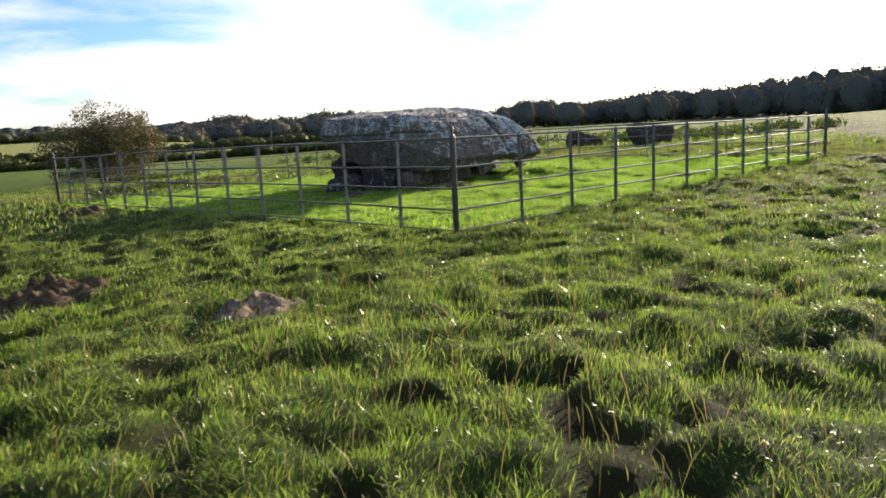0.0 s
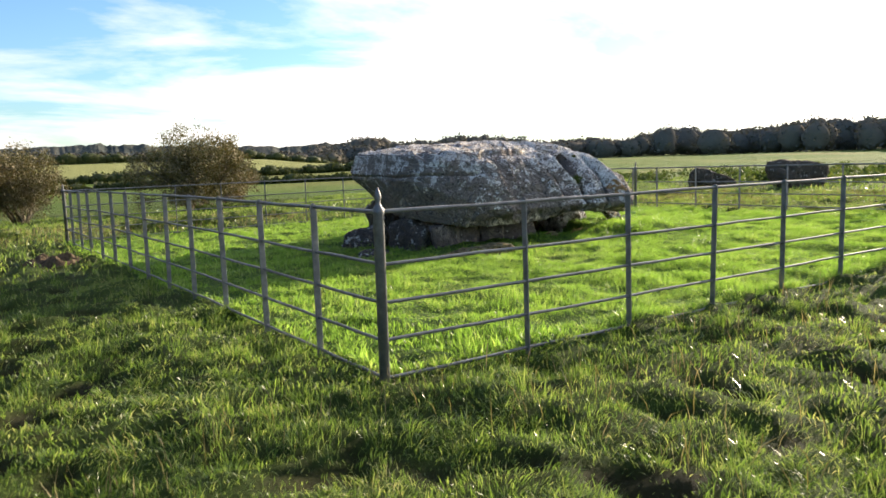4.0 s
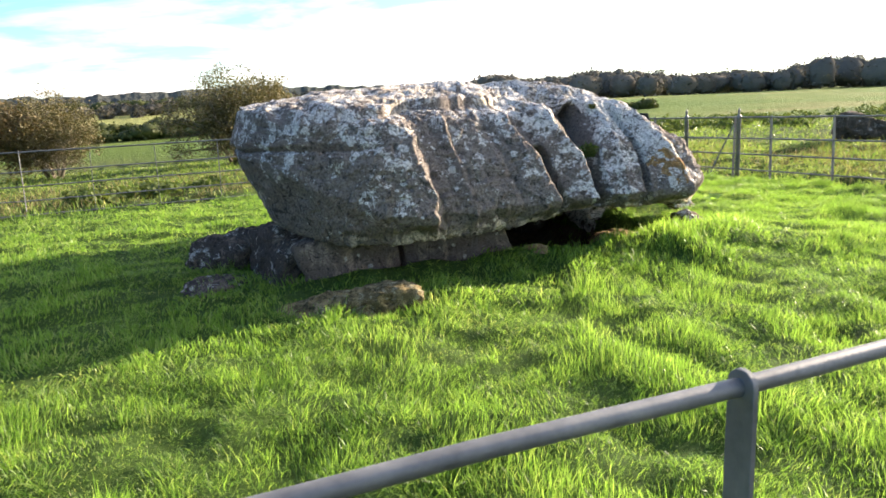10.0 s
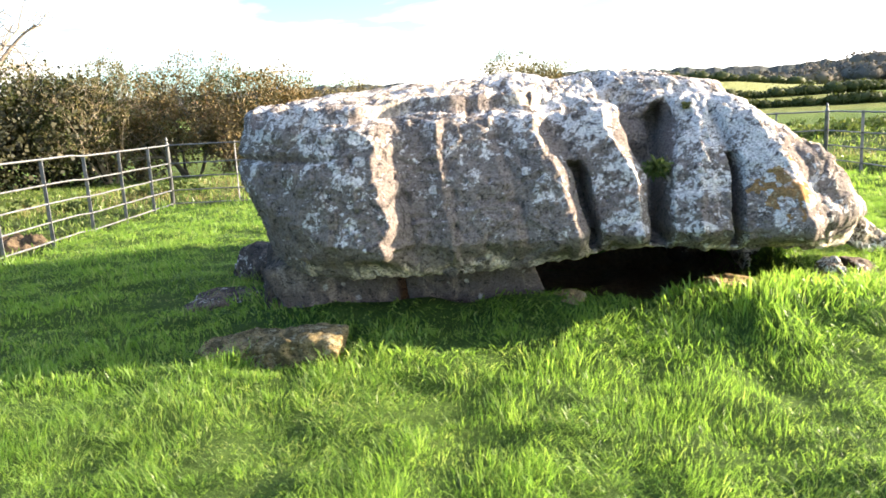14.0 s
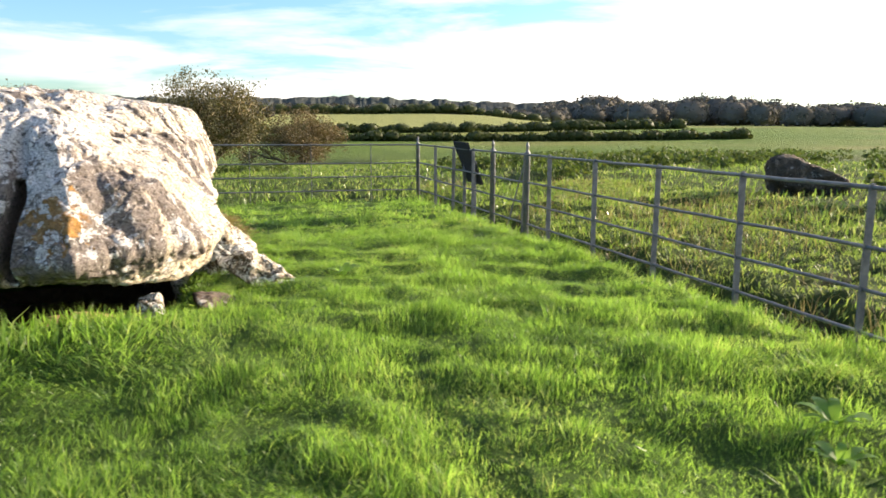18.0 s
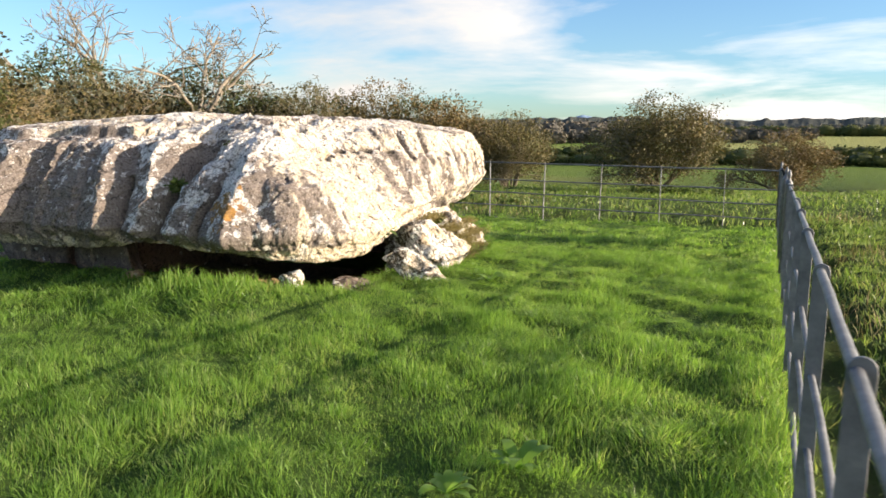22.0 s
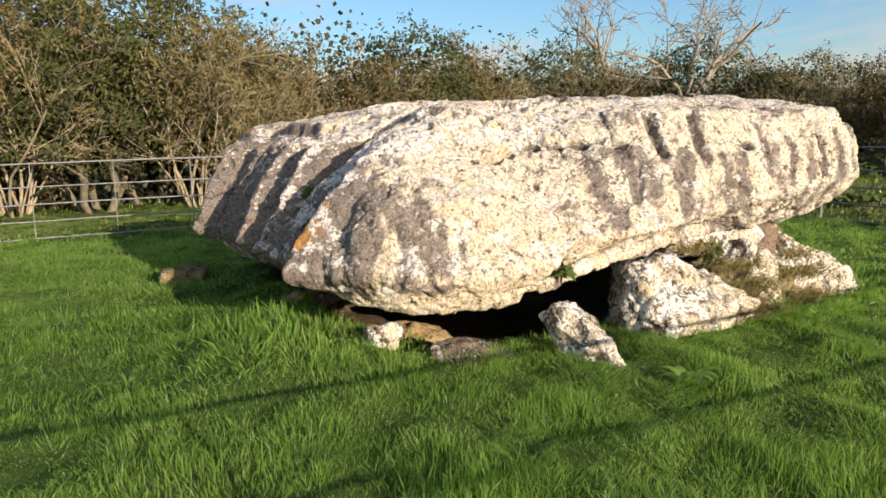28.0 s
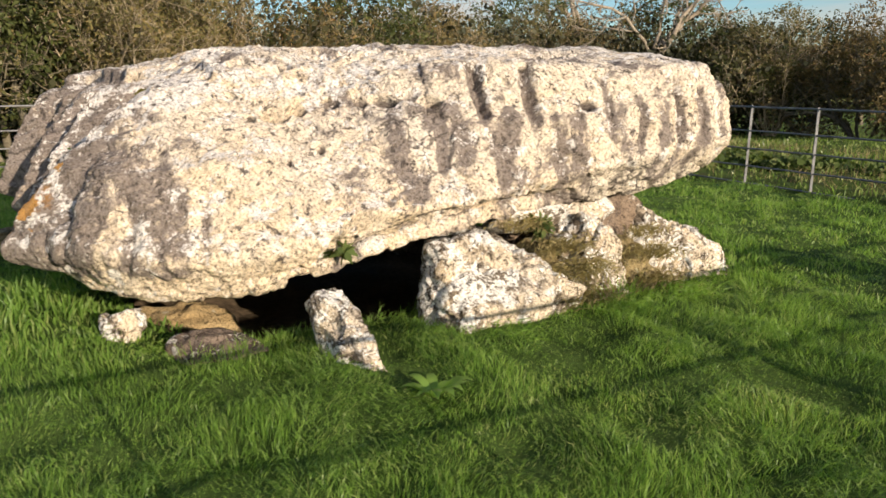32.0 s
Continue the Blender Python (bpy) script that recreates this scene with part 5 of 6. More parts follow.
def leaf_mass(name, rng, points, radius, per, size, material, label, category, solid=False):
    """Far foliage that nobody could count: clumps of many leaves about the given points, round a lumpy core where solid."""
    pts = np.asarray(points, float)
    anchors = np.repeat(pts, per, 0)
    n = len(anchors)
    d = units(rng, n)
    rad = np.repeat(np.asarray(radius, float), per, 0)
    lump = 1 + 0.28 * fbm(anchors * 0.05 + d * 1.8, 2)[:, None] + (0.13 * fbm(anchors + d * 5.0, 2)[:, None] if solid else 0)
    deep = rng.uniform(0.84, 1.08, (n, 1)) if solid else rng.uniform(0.3, 1.0, (n, 1)) ** 0.5
    c = anchors + d * deep * rad * lump
    along = units(rng, n)
    across = np.cross(along, units(rng, n))
    across /= np.maximum(np.linalg.norm(across, axis=1, keepdims=True), 1e-6)
    ln = size * rng.uniform(0.6, 1.5, n)
    v, q = kites(c - along * ln[:, None] * 0.5, along, across, ln, ln * 0.8)
    if solid:
        rows, cols = (10, 14) if size > 0.4 else (7, 9)
        th, ph = np.meshgrid(np.linspace(0.02, math.pi - 0.02, rows), np.arange(cols) * 2 * math.pi / cols, indexing="ij")
        ball = np.stack([np.sin(th) * np.cos(ph), np.sin(th) * np.sin(ph), np.cos(th)], -1).reshape(-1, 3)
        m = len(ball)
        idx = np.arange(m).reshape(rows, cols)
        nxt = np.roll(idx, -1, 1)
        ring = np.stack([idx[:-1], nxt[:-1], nxt[1:], idx[1:]], -1).reshape(-1, 4)
        core = np.repeat(pts, m, 0)
        bb = np.tile(ball, (len(pts), 1))
        core = core + bb * np.repeat(np.asarray(radius, float), m, 0) * 0.86 * (1 + 0.28 * fbm(core * 0.05 + bb * 1.8, 2) + 0.13 * fbm(core + bb * 5.0, 2))[:, None]
        rq = (ring[None] + (np.arange(len(pts)) * m)[:, None, None]).reshape(-1, 4)
        q = np.concatenate([q, rq + len(v)])
        v = np.concatenate([v, core])
    return tagged(part(name, mesh_of(name, v, q, material, solid)), label, category, kind="stuff")


def hedge_line(ax, ay, bx, by, height, gap, rng):
    n = int(math.hypot(bx - ax, by - ay) / gap)
    f = (np.arange(n) + rng.uniform(-0.3, 0.3, n)) / n
    x, y = ax + (bx - ax) * f, ay + (by - ay) * f
    h = height * rng.uniform(0.5, 1.45, n)
    z = ground_z(x, y) + h * 0.45
    return np.stack([x, y, z], 1), np.stack([h * 0.9, h * 0.9, h * 0.55], 1)


# the skyline's height in degrees, by bearing from the x axis
SKYLINE = [(-8, 3.0), (16, 2.85), (21, 2.5), (25, 2.2), (27, 1.95), (28.5, 2.3), (31, 2.05), (34.5, 1.65), (37, 1.88), (39, 2.0), (42, 1.38), (48, 1.32), (50, 1.6), (53, 1.97), (55, 1.95), (58, 1.70), (65, 1.45), (69, 1.36), (71, 1.43), (76, 1.6), (81, 1.75), (84, 1.65), (88, 1.5), (93, 1.45), (97, 1.65), (104, 1.5), (112, 1.3), (125, 1.5), (150, 1.5)]


def skyline(bearing):
    return np.interp(bearing, [a for a, _ in SKYLINE], [e for _, e in SKYLINE])


def ridge(a0, a1, dist, share, label, material):
    """A wooded ridge along the skyline, its crest roughened by treetops."""
    n = int((a1 - a0) * 14)
    a = np.linspace(a0, a1, n)
    rad = np.radians(a)
    tops = fbm(np.stack([a * 1.7, 0 * a, 0 * a + dist], 1), 4)
    crest = 1.85 + dist * np.tan(np.radians(skyline(a) * share)) * (1 + 0.13 * tops) * smooth(a0, a0 + 3, a) * smooth(a1, a1 - 3, a)
    rows = []
    for k in range(14):
        f = k / 10
        d = dist * (0.86 + 0.14 * f)
        rise = smooth(0, 1, f) * (1 - 1.2 * max(0, f - 1))
        wob = fbm(np.stack([a * 2.3, 0 * a + k * 0.9, 0 * a + dist], 1), 3) * 0.10 * (0 < k < 13)
        rows.append(np.stack([15 + d * np.cos(rad), 12 + d * np.sin(rad), -1.0 + (crest + 1.0) * (rise + wob * (1 - abs(f - 0.5)))], 1))
    idx = np.arange(14 * n).reshape(14, n)
    quads = np.stack([idx[:-1, :-1], idx[:-1, 1:], idx[1:, 1:], idx[1:, :-1]], -1).reshape(-1, 4)
    tagged(part("backdrop", mesh_of("ridge", np.concatenate(rows), quads, material)), label, "hill", kind="structure")


def build_distance():
    rng = np.random.default_rng(77)
    # a thicket behind the hedgerow trees, deep shade put into its leaf colour
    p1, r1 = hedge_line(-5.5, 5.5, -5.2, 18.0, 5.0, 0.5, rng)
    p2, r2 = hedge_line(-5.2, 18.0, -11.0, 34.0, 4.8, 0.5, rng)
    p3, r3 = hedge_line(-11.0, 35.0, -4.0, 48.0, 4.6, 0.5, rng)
    leaf_mass("hedge_thicket", rng, np.concatenate([p1, p2, p3]), np.concatenate([r1, r2, r3]), 520, 0.20, M_THICKET_SHADE, "tangled hedge thicket behind the trees, shade painted into its near-black leaves", "hedge")
    pts, rad = [], []
    for line in (
        (22, 128, 105, 118, 1.4), (-60, 130, 22, 128, 1.7),
        (-20, 158, 120, 162, 1.7), (-10, 266, 130, 262, 2.4),
    ):
        p, r = hedge_line(*line, 1.5, rng)
        pts.append(p)
        rad.append(r)
    leaf_mass("field_hedges", rng, np.concatenate(pts), np.concatenate(rad), 120, 0.42, M_DARKLEAF, "dark hedges dividing the far green fields", "hedge", True)
    # woods along the skyline, thinner and lower towards the north where the ridge stands behind them
    woods, size = [], []
    for a0, a1, dist, share, count in ((-8, 66, 330, 0.92, 120), (-8, 66, 395, 1.0, 130), (86, 104, 210, 0.45, 20), (64, 104, 300, 0.72, 70), (98, 140, 240, 0.9, 50)):
        for k in range(count):
            bearing = a0 + (a1 - a0) * (k + rng.uniform(0, 1)) / count
            a = math.radians(bearing)
            d = dist * rng.uniform(0.95, 1.06)
            x, y = 15 + d * math.cos(a), 12 + d * math.sin(a)
            foot = gz(x, y)
            top = 1.85 + d * math.tan(math.radians(float(skyline(bearing)) * share)) * rng.uniform(0.84, 1.08)
            hh = max(3.0, top - foot)
            wide = min(hh, 9.0) * rng.uniform(0.55, 0.85)
            woods.append((x, y, foot + hh * 0.46))
            size.append((wide, wide, hh * 0.50))
    # a dense round clump stands over the rest
    for k in range(7):
        woods.append((190 + rng.uniform(-9, 9), 335 + rng.uniform(-6, 6), gz(190, 335) + 7.5 + rng.uniform(-1, 1)))
        size.append((6.0, 6.0, 5.4))
    leaf_mass("far_woods", rng, woods, size, 210, 1.0, M_HAZED_LEAF, "wooded skyline beyond the fields, distance haze in its grey leaf colour", "woods", True)
    ridge(60, 150, 640, 1.0, "hazy dark wooded ridge beyond the fields", M_RIDGE)


build_distance()


def utility_pole(bearing, dist, height):
    x, y = 15 + dist * math.cos(radians(bearing)), 12 + dist * math.sin(radians(bearing))
    root = thing("utility_pole", (x, y, gz(x, y)), "weathered grey wooden utility pole in a far field", "pole")
    part("shaft", tube_mesh("shaft", [(0, 0, -0.5), (0, 0, height * 0.5), (0, 0, height)], [0.17, 0.15, 0.12], 10, M_BARK), parent=root)
    for z in (height - 0.35, height - 0.9):
        part("insulator_arm", tube_mesh("insulator_arm", [(-0.5, 0, z), (0.5, 0, z)], [0.05, 0.05], 6, M_BARK), parent=root)


utility_pole(59.45, 245, 8.2)

# ---- small ground things ----
def molehill(x, y, r, h, seed, label, material=M_SOIL):
    n, m = 72, 22
    a = np.arange(n) * 2 * math.pi / n
    s = np.linspace(0, 1, m)
    A, S = np.meshgrid(a, s)
    X, Y = x + r * S * np.cos(A), y + 0.8 * r * S * np.sin(A)
    lump = fbm(np.stack([X.ravel() * 7, Y.ravel() * 9, 0 * X.ravel() + seed], 1), 4).reshape(X.shape)
    Z = ground_z(X, Y) + h * (1 - S**1.6) * (1 + 0.9 * lump) + 0.13 * lump * (1 - 0.5 * S) + 0.02 - 0.06 * smooth(0.75, 1.0, S)
    idx = np.arange(n * m).reshape(m, n)
    nxt = np.roll(idx, -1, 1)
    q = np.stack([idx[:-1], nxt[:-1], nxt[1:], idx[1:]], -1).reshape(-1, 4)
    v = np.stack([X, Y, Z], -1).reshape(-1, 3) - np.array([x, y, gz(x, y)])
    ob = part("earth_mound", mesh_of("earth_mound", v, q, material))
    ob.location = (x, y, gz(x, y))
    tagged(ob, label, "mound", "mounds of bare earth")


molehill(2.75, 9.75, 0.85, 0.16, 1, "crumbling mound of dark bare earth in the grass")
molehill(3.66, 6.30, 0.52, 0.08, 2, "small mound of pale bare earth in the grass", M_DRYSOIL)
molehill(6.7, 19.5, 0.6, 0.16, 3, "dark earth mound beside the fence")


# ---- grass ----
def blades(name, rng, x, y, height, width, bend, material, label, lay=0.5, way=None):
    """Bent blades; way: the direction in which each leans, else they follow a slow drift."""
    z = ground_z(x, y) - 0.01
    n = len(x)
    p = np.stack([x, y, 0 * x], 1)
    drift = 3.2 * fbm(p * 2.6 + 40, 2) * math.pi
    a = drift + rng.normal(0, 1.2, n)
    if way is not None:
        a = np.where(np.isnan(way), a, way + rng.normal(0, 0.7, n))
    tilt = np.abs(rng.normal(0, bend, n)) * 0.8 + lay * np.clip(fbm(p * 2.2 + 9, 2) + 0.15, 0, 1)
    tilt = 1.30 * np.tanh(tilt / 1.30)
    d = np.stack([np.cos(a) * np.sin(tilt * 0.62), np.sin(a) * np.sin(tilt * 0.62), np.cos(tilt * 0.62)], 1)
    d2 = np.stack([np.cos(a) * np.sin(tilt * 1.25), np.sin(a) * np.sin(tilt * 1.25), np.cos(tilt * 1.25)], 1)
    s = rng.uniform(0, 2 * math.pi, n)
    side = np.stack([np.cos(s), np.sin(s), 0 * s], 1)
    base = np.stack([x, y, z], 1)
    h = height.reshape(-1, 1)
    w = (width * rng.uniform(0.7, 1.3, n)).reshape(-1, 1)
    mid = base + d * h * 0.55
    v = np.empty((n, 4, 3))
    v[:, 0] = base - side * w * 0.3
    v[:, 1] = mid + side * w * 0.5
    v[:, 2] = mid + d2 * h * 0.5
    v[:, 3] = mid - side * w * 0.5
    return tagged(part(name, mesh_of(name, v.reshape(-1, 3), np.arange(n * 4).reshape(n, 4), material, False)), label, "grass", kind="stuff")


def tussocks(rng, x, y, each, spread, height):
    """Blades in clumps about the points x, y: place, height and outward lean."""
    n = len(x)
    big = np.exp(rng.normal(0, 0.35, n))
    cx, cy, cb = np.repeat(x, each), np.repeat(y, each), np.repeat(big, each)
    a = rng.uniform(0, 2 * math.pi, n * each)
    r = np.abs(rng.normal(0, 1, n * each)) * spread * cb
    h = height * cb * np.clip(1.15 - 0.28 * (r / (spread * cb)) ** 2, 0.3, 1.2) * rng.uniform(0.6, 1.25, n * each)
    return cx + r * np.cos(a), cy + r * np.sin(a), h, a


CAP_PLAN = spline_ring([(r[0] + 0.35 * (14.8 - r[0]) / 3, r[1] + 0.35 * (15.9 - r[1]) / 3) for r in CAP_RING], 120)


def under_cap(x, y):
    a = np.arctan2(y - 15.9, x - 14.8)
    ca = np.arctan2(CAP_PLAN[:, 1] - 15.9, CAP_PLAN[:, 0] - 14.8)
    order = np.argsort(ca)
    r = np.interp(a, ca[order], np.hypot(CAP_PLAN[:, 1] - 15.9, CAP_PLAN[:, 0] - 14.8)[order], period=2 * math.pi)
    return np.hypot(x - 14.8, y - 15.9) < r - 0.25


def scatter(rng, x0, x1, y0, y1, density):
    n = int((x1 - x0) * (y1 - y0) * density)
    return rng.uniform(x0, x1, n), rng.uniform(y0, y1, n)


def inside_fence(x, y):
    return (x > XW) & (x < XE) & (y > YS) & (y < YN)


def flat_noise(x, y, scale, off, octaves=3):
    return fbm(np.stack([x * scale + off, y * scale + off, 0 * x], 1), octaves)


def build_grass():
    rng = np.random.default_rng(5)
    # the kept lawn inside the railings: a soft matted sward with fuller tufts in it
    x, y = scatter(rng, XW, XE, YS, YN, 4200)
    close = np.maximum(smooth(13.4, 11.5, y) * smooth(8, 11, x), smooth(16.8, 17.6, x) * smooth(20.5, 18, y))
    near_walk = np.maximum(smooth(11.6, 10.2, y) * smooth(10, 13, x), smooth(17.2, 18.2, x) * smooth(19.0, 16.5, y))
    keep = ~under_cap(x, y) & (rng.uniform(0, 1, len(x)) < 0.16 + 0.37 * close + 0.47 * near_walk - 0.05 * smooth(15, 24, y))
    x, y, keep0 = x[keep], y[keep], keep
    h = 0.066 * np.clip(1 + 1.5 * flat_noise(x, y, 2.6, 3), 0.42, 2.3) * rng.uniform(0.45, 1.5, len(x))
    edge = np.minimum(np.minimum(x - XW, XE - x), np.minimum(y - YS, YN - y))
    h *= 1 + 0.9 * np.exp(-((edge / 0.16) ** 2))
    h *= 1 + 0.7 * np.exp(-(((x - 16.4) / 1.5) ** 2 + ((y - 13.0) / 0.6) ** 2))
    tx, ty = scatter(rng, XW + 0.1, XE - 0.1, YS + 0.1, YN - 0.1, 14)
    keep = ~under_cap(tx, ty) & (flat_noise(tx, ty, 0.8, 5) + rng.uniform(-0.5, 0.5, len(tx)) > -0.12)
    keep &= rng.uniform(0, 1, len(tx)) < 1.0 - 0.6 * smooth(15, 24, ty) - 0.3 * smooth(12, 8, tx) * smooth(11, 14, ty)
    bx, by, bh, ba = tussocks(rng, tx[keep], ty[keep], 60, 0.10, 0.094)
    width = np.concatenate([0.0150 - 0.0105 * close[keep0], np.full(len(bx), 0.0048)])
    blades("lawn_grass", rng, np.concatenate([x, bx]), np.concatenate([y, by]), np.concatenate([h, bh]), width, 1.15, M_GRASS, "lush bright green grass inside the railings", 1.8, np.concatenate([np.full(len(x), np.nan), ba]))
    # trodden tussocky pasture along the walk
    x, y = scatter(rng, -1.5, 9, -2, YS + 0.2, 1900)
    x1, y1 = scatter(rng, 9, 12, -1, YS + 0.2, 700)
    x4, y4 = scatter(rng, 12, 24.5, 1, YS + 0.2, 330)
    x2, y2 = scatter(rng, -3, XW + 0.15, YS, 16, 300)
    x5, y5 = scatter(rng, 0, XW + 0.1, YS, 11.5, 550)
    x2, y2 = np.concatenate([x2, x5]), np.concatenate([y2, y5])
    x3, y3 = scatter(rng, XE - 0.1, 27.5, 5, 26, 420)
    thin = rng.uniform(0, 1, len(x3)) > 0.75 * np.exp(-(((x3 - XE - 0.28) / 0.2) ** 2))
    x3, y3 = x3[thin], y3[thin]
    wild = flat_noise(x3, y3, 0.9, 44)
    hr = 0.080 * (1 + 0.7 * wild) * rng.uniform(0.5, 1.6, len(x3)) * (1 - 0.5 * np.exp(-(((x3 - XE - 0.3) / 0.2) ** 2)))
    blades("rank_grass", rng, x3, y3, np.clip(hr, 0.03, 0.30), 0.013, 1.2, M_RANK, "rank olive and straw-coloured grass outside the railings", 1.0)
    x, y = np.concatenate([x, x1, x2, x4]), np.concatenate([y, y1, y2, y4])
    x, y = (k[(y > 0.6 * x - 6) & (y > -0.9 * x + 1.2)] for k in (x, y))
    keep = rng.uniform(0, 1, len(x)) > 0.9 * poached(x, y)
    x, y = x[keep], y[keep]
    h = 0.062 * np.clip(1 + 0.6 * flat_noise(x, y, 1.5, 11), 0.7, 2) * rng.uniform(0.4, 1.6, len(x)) * (1 - 0.5 * poached(x, y))
    tx, ty = scatter(rng, -1.5, 11.5, -2, YS, 9)
    tx6, ty6 = scatter(rng, 11.5, 24.5, 0, YS, 4)
    tx, ty = np.concatenate([tx, tx6]), np.concatenate([ty, ty6])
    tx2, ty2 = scatter(rng, -3, XW - 0.05, YS, 17, 7)
    tx3, ty3 = scatter(rng, XE + 0.1, 27, 5, 26, 2.5)
    tx, ty = np.concatenate([tx, tx2, tx3]), np.concatenate([ty, ty2, ty3])
    keep = (ty > 0.6 * tx - 6) & (ty > -0.9 * tx + 1.2) & (flat_noise(tx, ty, 0.9, 15) + rng.uniform(-0.4, 0.4, len(tx)) - 0.6 * poached(tx, ty) > -0.1)
    bx, by, bh, ba = tussocks(rng, tx[keep], ty[keep], 64, 0.09, 0.10)
    width = np.concatenate([np.where((x < 9) & (y < YS), 0.0062, 0.011), np.full(len(bx), 0.0062)])
    blades("pasture_grass", rng, np.concatenate([x, bx]), np.concatenate([y, by]), np.clip(np.concatenate([h, bh]), 0.02, 0.24), width, 1.15, M_ROUGH, "rough tussocky pasture grass", 1.2, np.concatenate([np.full(len(x), np.nan), ba]))
    # coarser growth farther off
    x, y = scatter(rng, -8, 42, 0, 50, 30)
    r = np.hypot(x - 15, y - 13)
    keep = ~inside_fence(x, y) & ~((x > -3) & (x < 24.5) & (y < 16) & (y < 25)) & (y > 0.6 * x - 9)
    x, y = x[keep], y[keep]
    h = 0.13 * (1 + 0.8 * flat_noise(x, y, 0.8, 21)) * rng.uniform(0.5, 1.5, len(x))
    blades("field_grass", rng, x, y, np.clip(h, 0.03, 0.4), 0.03, 0.7, M_ROUGH, "coarse grass of the surrounding pasture", 0.8)
    # dry bents and old stems
    x, y = scatter(rng, 22.1, 27, 6, 26, 90)
    x2, y2 = scatter(rng, -2, 22, -1, 7.3, 28)
    x3, y3 = scatter(rng, -3, 16, 24.6, 32, 60)
    x, y = np.concatenate([x, x2, x3]), np.concatenate([y, y2, y3])
    keep = flat_noise(x, y, 0.7, 31) > -0.05
    x, y = x[keep], y[keep]
    blades("dry_grass", rng, x, y, rng.uniform(0.10, 0.34, len(x)), 0.007, 0.5, M_STRAW, "dry straw-coloured grass stems", 0.9)
    # weeds: nettle and thistle beds beyond the far rails and round the boulders
    pts, rad = [], []
    for x0, x1, y0, y1, n, hh in ((30, 50, 16, 48, 260, 0.55), (26, 38, 26, 44, 120, 0.5), (8.5, 15, 25.5, 28.5, 20, 0.30), (-2, 8, 25, 29, 30, 0.32), (14, 20, 40, 42, 12, 0.35)):
        px, py = rng.uniform(x0, x1, n), rng.uniform(y0, y1, n)
        k = flat_noise(px, py, 0.35, 8) > -0.1
        px, py = px[k], py[k]
        pts.append(np.stack([px, py, ground_z(px, py) + hh * 0.4], 1))
        rad.append(np.stack([0 * px + 0.5, 0 * px + 0.5, hh * rng.uniform(0.4, 0.8, len(px))], 1))
    leaf_mass("weed_beds", rng, np.concatenate(pts), np.concatenate(rad), 130, 0.13, M_WEED, "nettle and thistle beds in the pasture", "weeds")


build_grass()


def dock(x, y, size, seed):
    """A rosette of broad leaves."""
    rng = np.random.default_rng(seed)
    n = 11
    root = thing("dock_plant", (x, y, gz(x, y)), "broad-leaved dock plant in the grass", "plant", "dock plants")
    for k in range(n):
        a = 2 * math.pi * k / n + rng.uniform(-0.3, 0.3)
        ln = size * rng.uniform(0.6, 1.1)
        s = np.linspace(0, 1, 6)
        up = 0.55 * np.sin(s * 2.2) * ln * rng.uniform(0.5, 1)
        cx, cy = np.cos(a) * s * ln, np.sin(a) * s * ln
        w = 0.16 * ln * np.sin(np.pi * np.clip(s * 0.9 + 0.08, 0, 1))
        v = np.concatenate([np.stack([cx - np.sin(a) * w, cy + np.cos(a) * w, up + 0.03], 1), np.stack([cx + np.sin(a) * w, cy - np.cos(a) * w, up + 0.03], 1)])
        q = np.stack([np.arange(5), np.arange(1, 6), np.arange(7, 12), np.arange(6, 11)], 1)
        part("leaf", mesh_of("leaf", v, q, M_GRASS), parent=root)


for k, (dx, dy, ds) in enumerate(((20.55, 10.4, 0.20), (20.3, 10.1, 0.16), (18.75, 15.0, 0.2), (20.9, 9.3, 0.16), (16.2, 9.4, 0.13), (12.2, 9.6, 0.12))):
    dock(dx, dy, ds, 60 + k)


def fern(x, y, z, size, seed, label):
    rng = np.random.default_rng(seed)
    c = np.array([[x, y, z]]) + rng.normal(0, size * 0.25, (160, 3)) * np.array([1, 0.4, 0.6])
    ob = part("crevice_plant", leaf_mesh("crevice_plant", rng, c - np.array([[x, y, z]]), 260, 0.02, size * 0.35, M_WEED))
    ob.location = (x, y, z)
    tagged(ob, label, "plant", "plants in the rock's crevices")


fern(15.57, 13.62, 1.28, 0.15, 1, "small green fern in the capstone's cleft")
fern(17.35, 15.0, 0.78, 0.20, 2, "green creeping plant under the capstone's edge")
fern(17.36, 16.62, 0.74, 0.16, 3, "dry grass tuft growing between the edge stones")


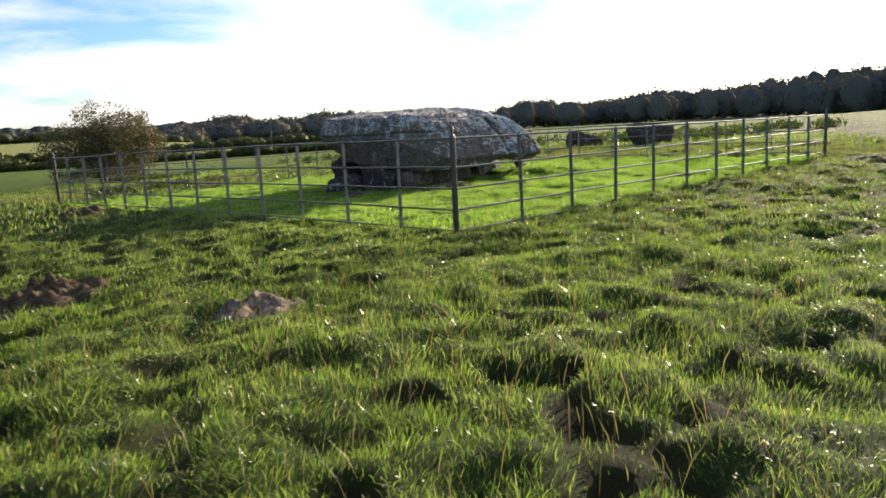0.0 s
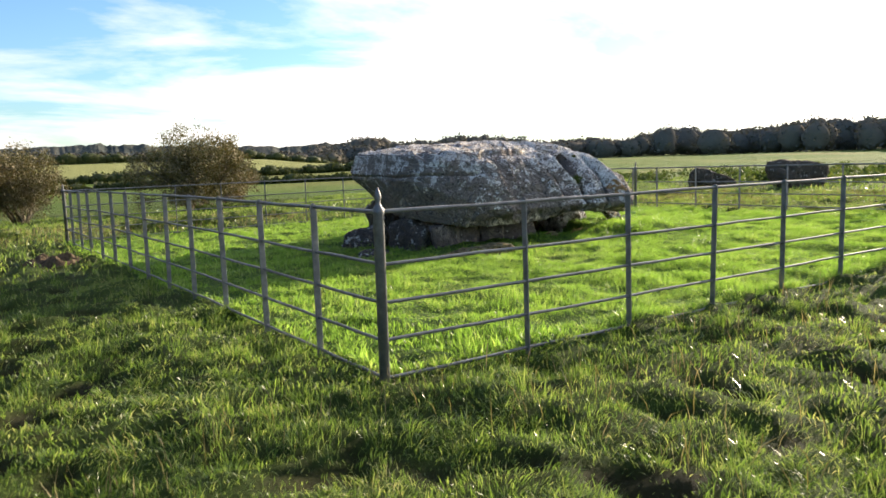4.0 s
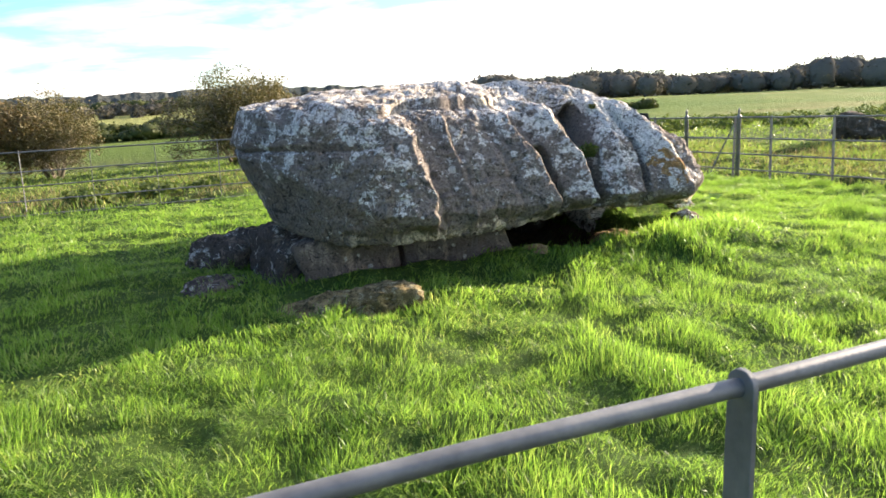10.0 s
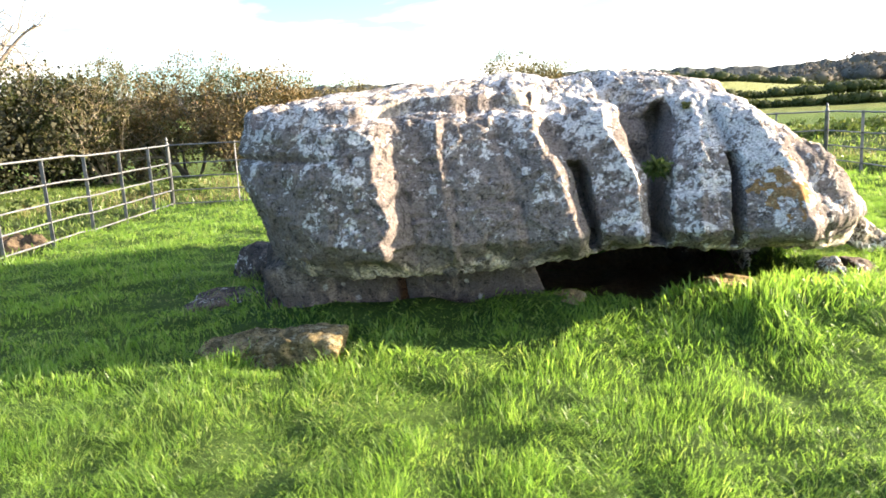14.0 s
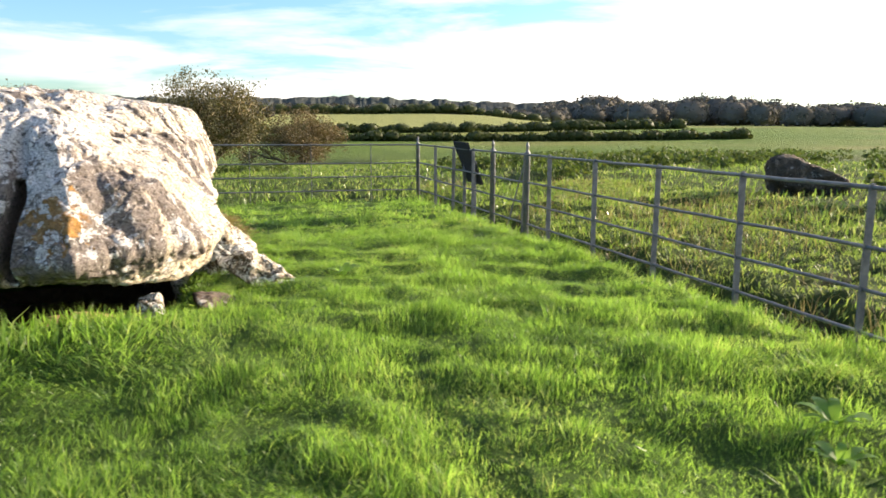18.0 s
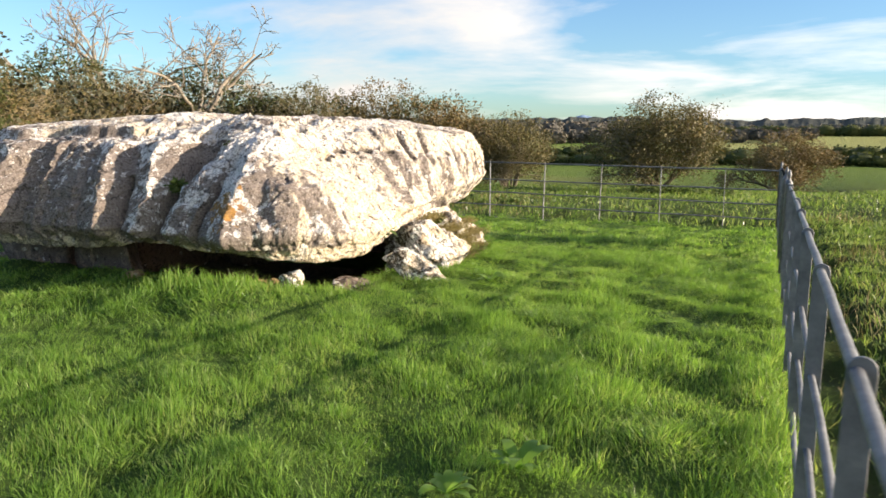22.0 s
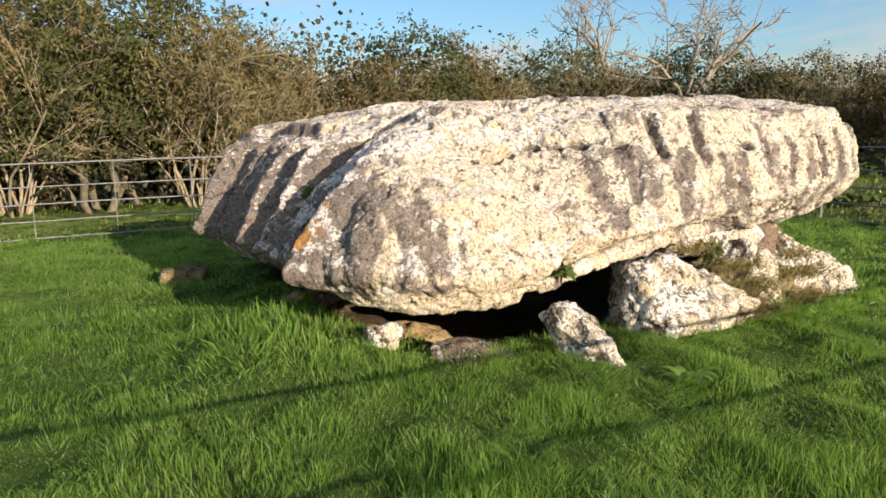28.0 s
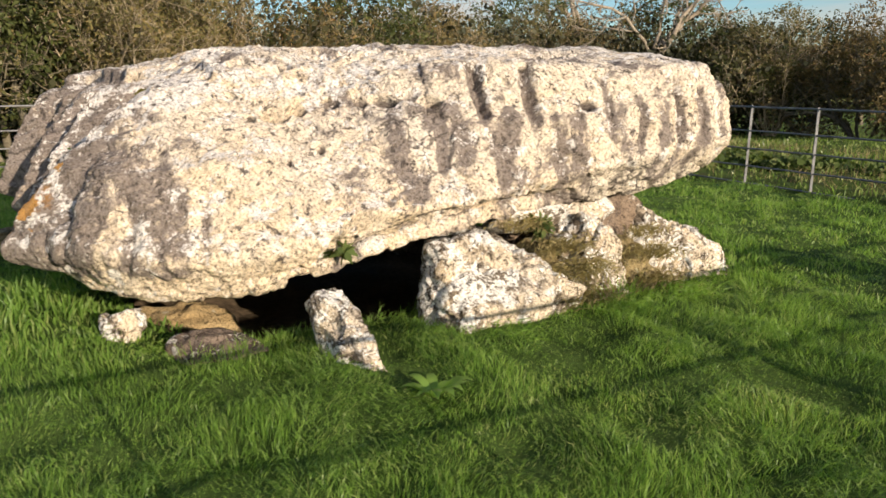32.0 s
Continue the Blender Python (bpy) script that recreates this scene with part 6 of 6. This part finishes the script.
def tuft(x, y, z, size, count, seed, material, label):
    """A loose tuft of drooping blades rooted in a gap between stones."""
    rng = np.random.default_rng(seed)
    root = np.stack([rng.normal(0, size * 0.35, count), rng.normal(0, size * 0.6, count), rng.normal(0, size * 0.12, count)], 1)
    a = rng.uniform(-1.3, 1.3, count)
    t1, t2 = rng.uniform(0.2, 0.9, count), rng.uniform(0.9, 2.2, count)
    d1 = np.stack([np.cos(a) * np.sin(t1), np.sin(a) * np.sin(t1), np.cos(t1)], 1)
    d2 = np.stack([np.cos(a) * np.sin(t2), np.sin(a) * np.sin(t2), np.cos(t2)], 1)
    ln = (size * rng.uniform(0.35, 0.8, count))[:, None]
    side = units(rng, count) * 0.005
    mid = root + d1 * ln * 0.5
    v = np.stack([root, mid + side, mid + d2 * ln * 0.6, mid - side], 1).reshape(-1, 3)
    ob = part("grass_tuft", mesh_of("grass_tuft", v, np.arange(count * 4).reshape(count, 4), material, False))
    ob.location = (x, y, z)
    tagged(ob, label, "grass", "tufts among the edge stones", kind="stuff")


DRY = "dry straw-coloured grass tuft between the edge stones"
LUSH = "green grass tuft at the edge stones' foot"
for k, (tx, ty, tz, ts, tn, dry) in enumerate((
    (17.36, 16.42, 0.74, 0.18, 240, True), (17.56, 16.64, 0.58, 0.22, 380, True), (17.68, 16.72, 0.42, 0.26, 520, True), (17.50, 17.60, 0.42, 0.22, 380, True), (17.56, 17.62, 0.22, 0.20, 320, True), (17.74, 16.74, 0.24, 0.24, 420, True),
    (17.40, 17.60, 0.58, 0.18, 240, True), (18.08, 15.9, 0.16, 0.24, 320, False), (17.98, 16.9, 0.18, 0.22, 300, False), (17.80, 17.7, 0.16, 0.22, 300, False),
    (17.30, 13.86, 0.22, 0.16, 160, False), (17.10, 13.44, 0.22, 0.2, 220, False), (16.5, 13.5, 0.2, 0.2, 220, False), (15.9, 13.5, 0.14, 0.2, 220, False))):
    tuft(tx, ty, tz, ts, tn, 300 + k, M_STRAW if dry else M_GRASS, DRY if dry else LUSH)
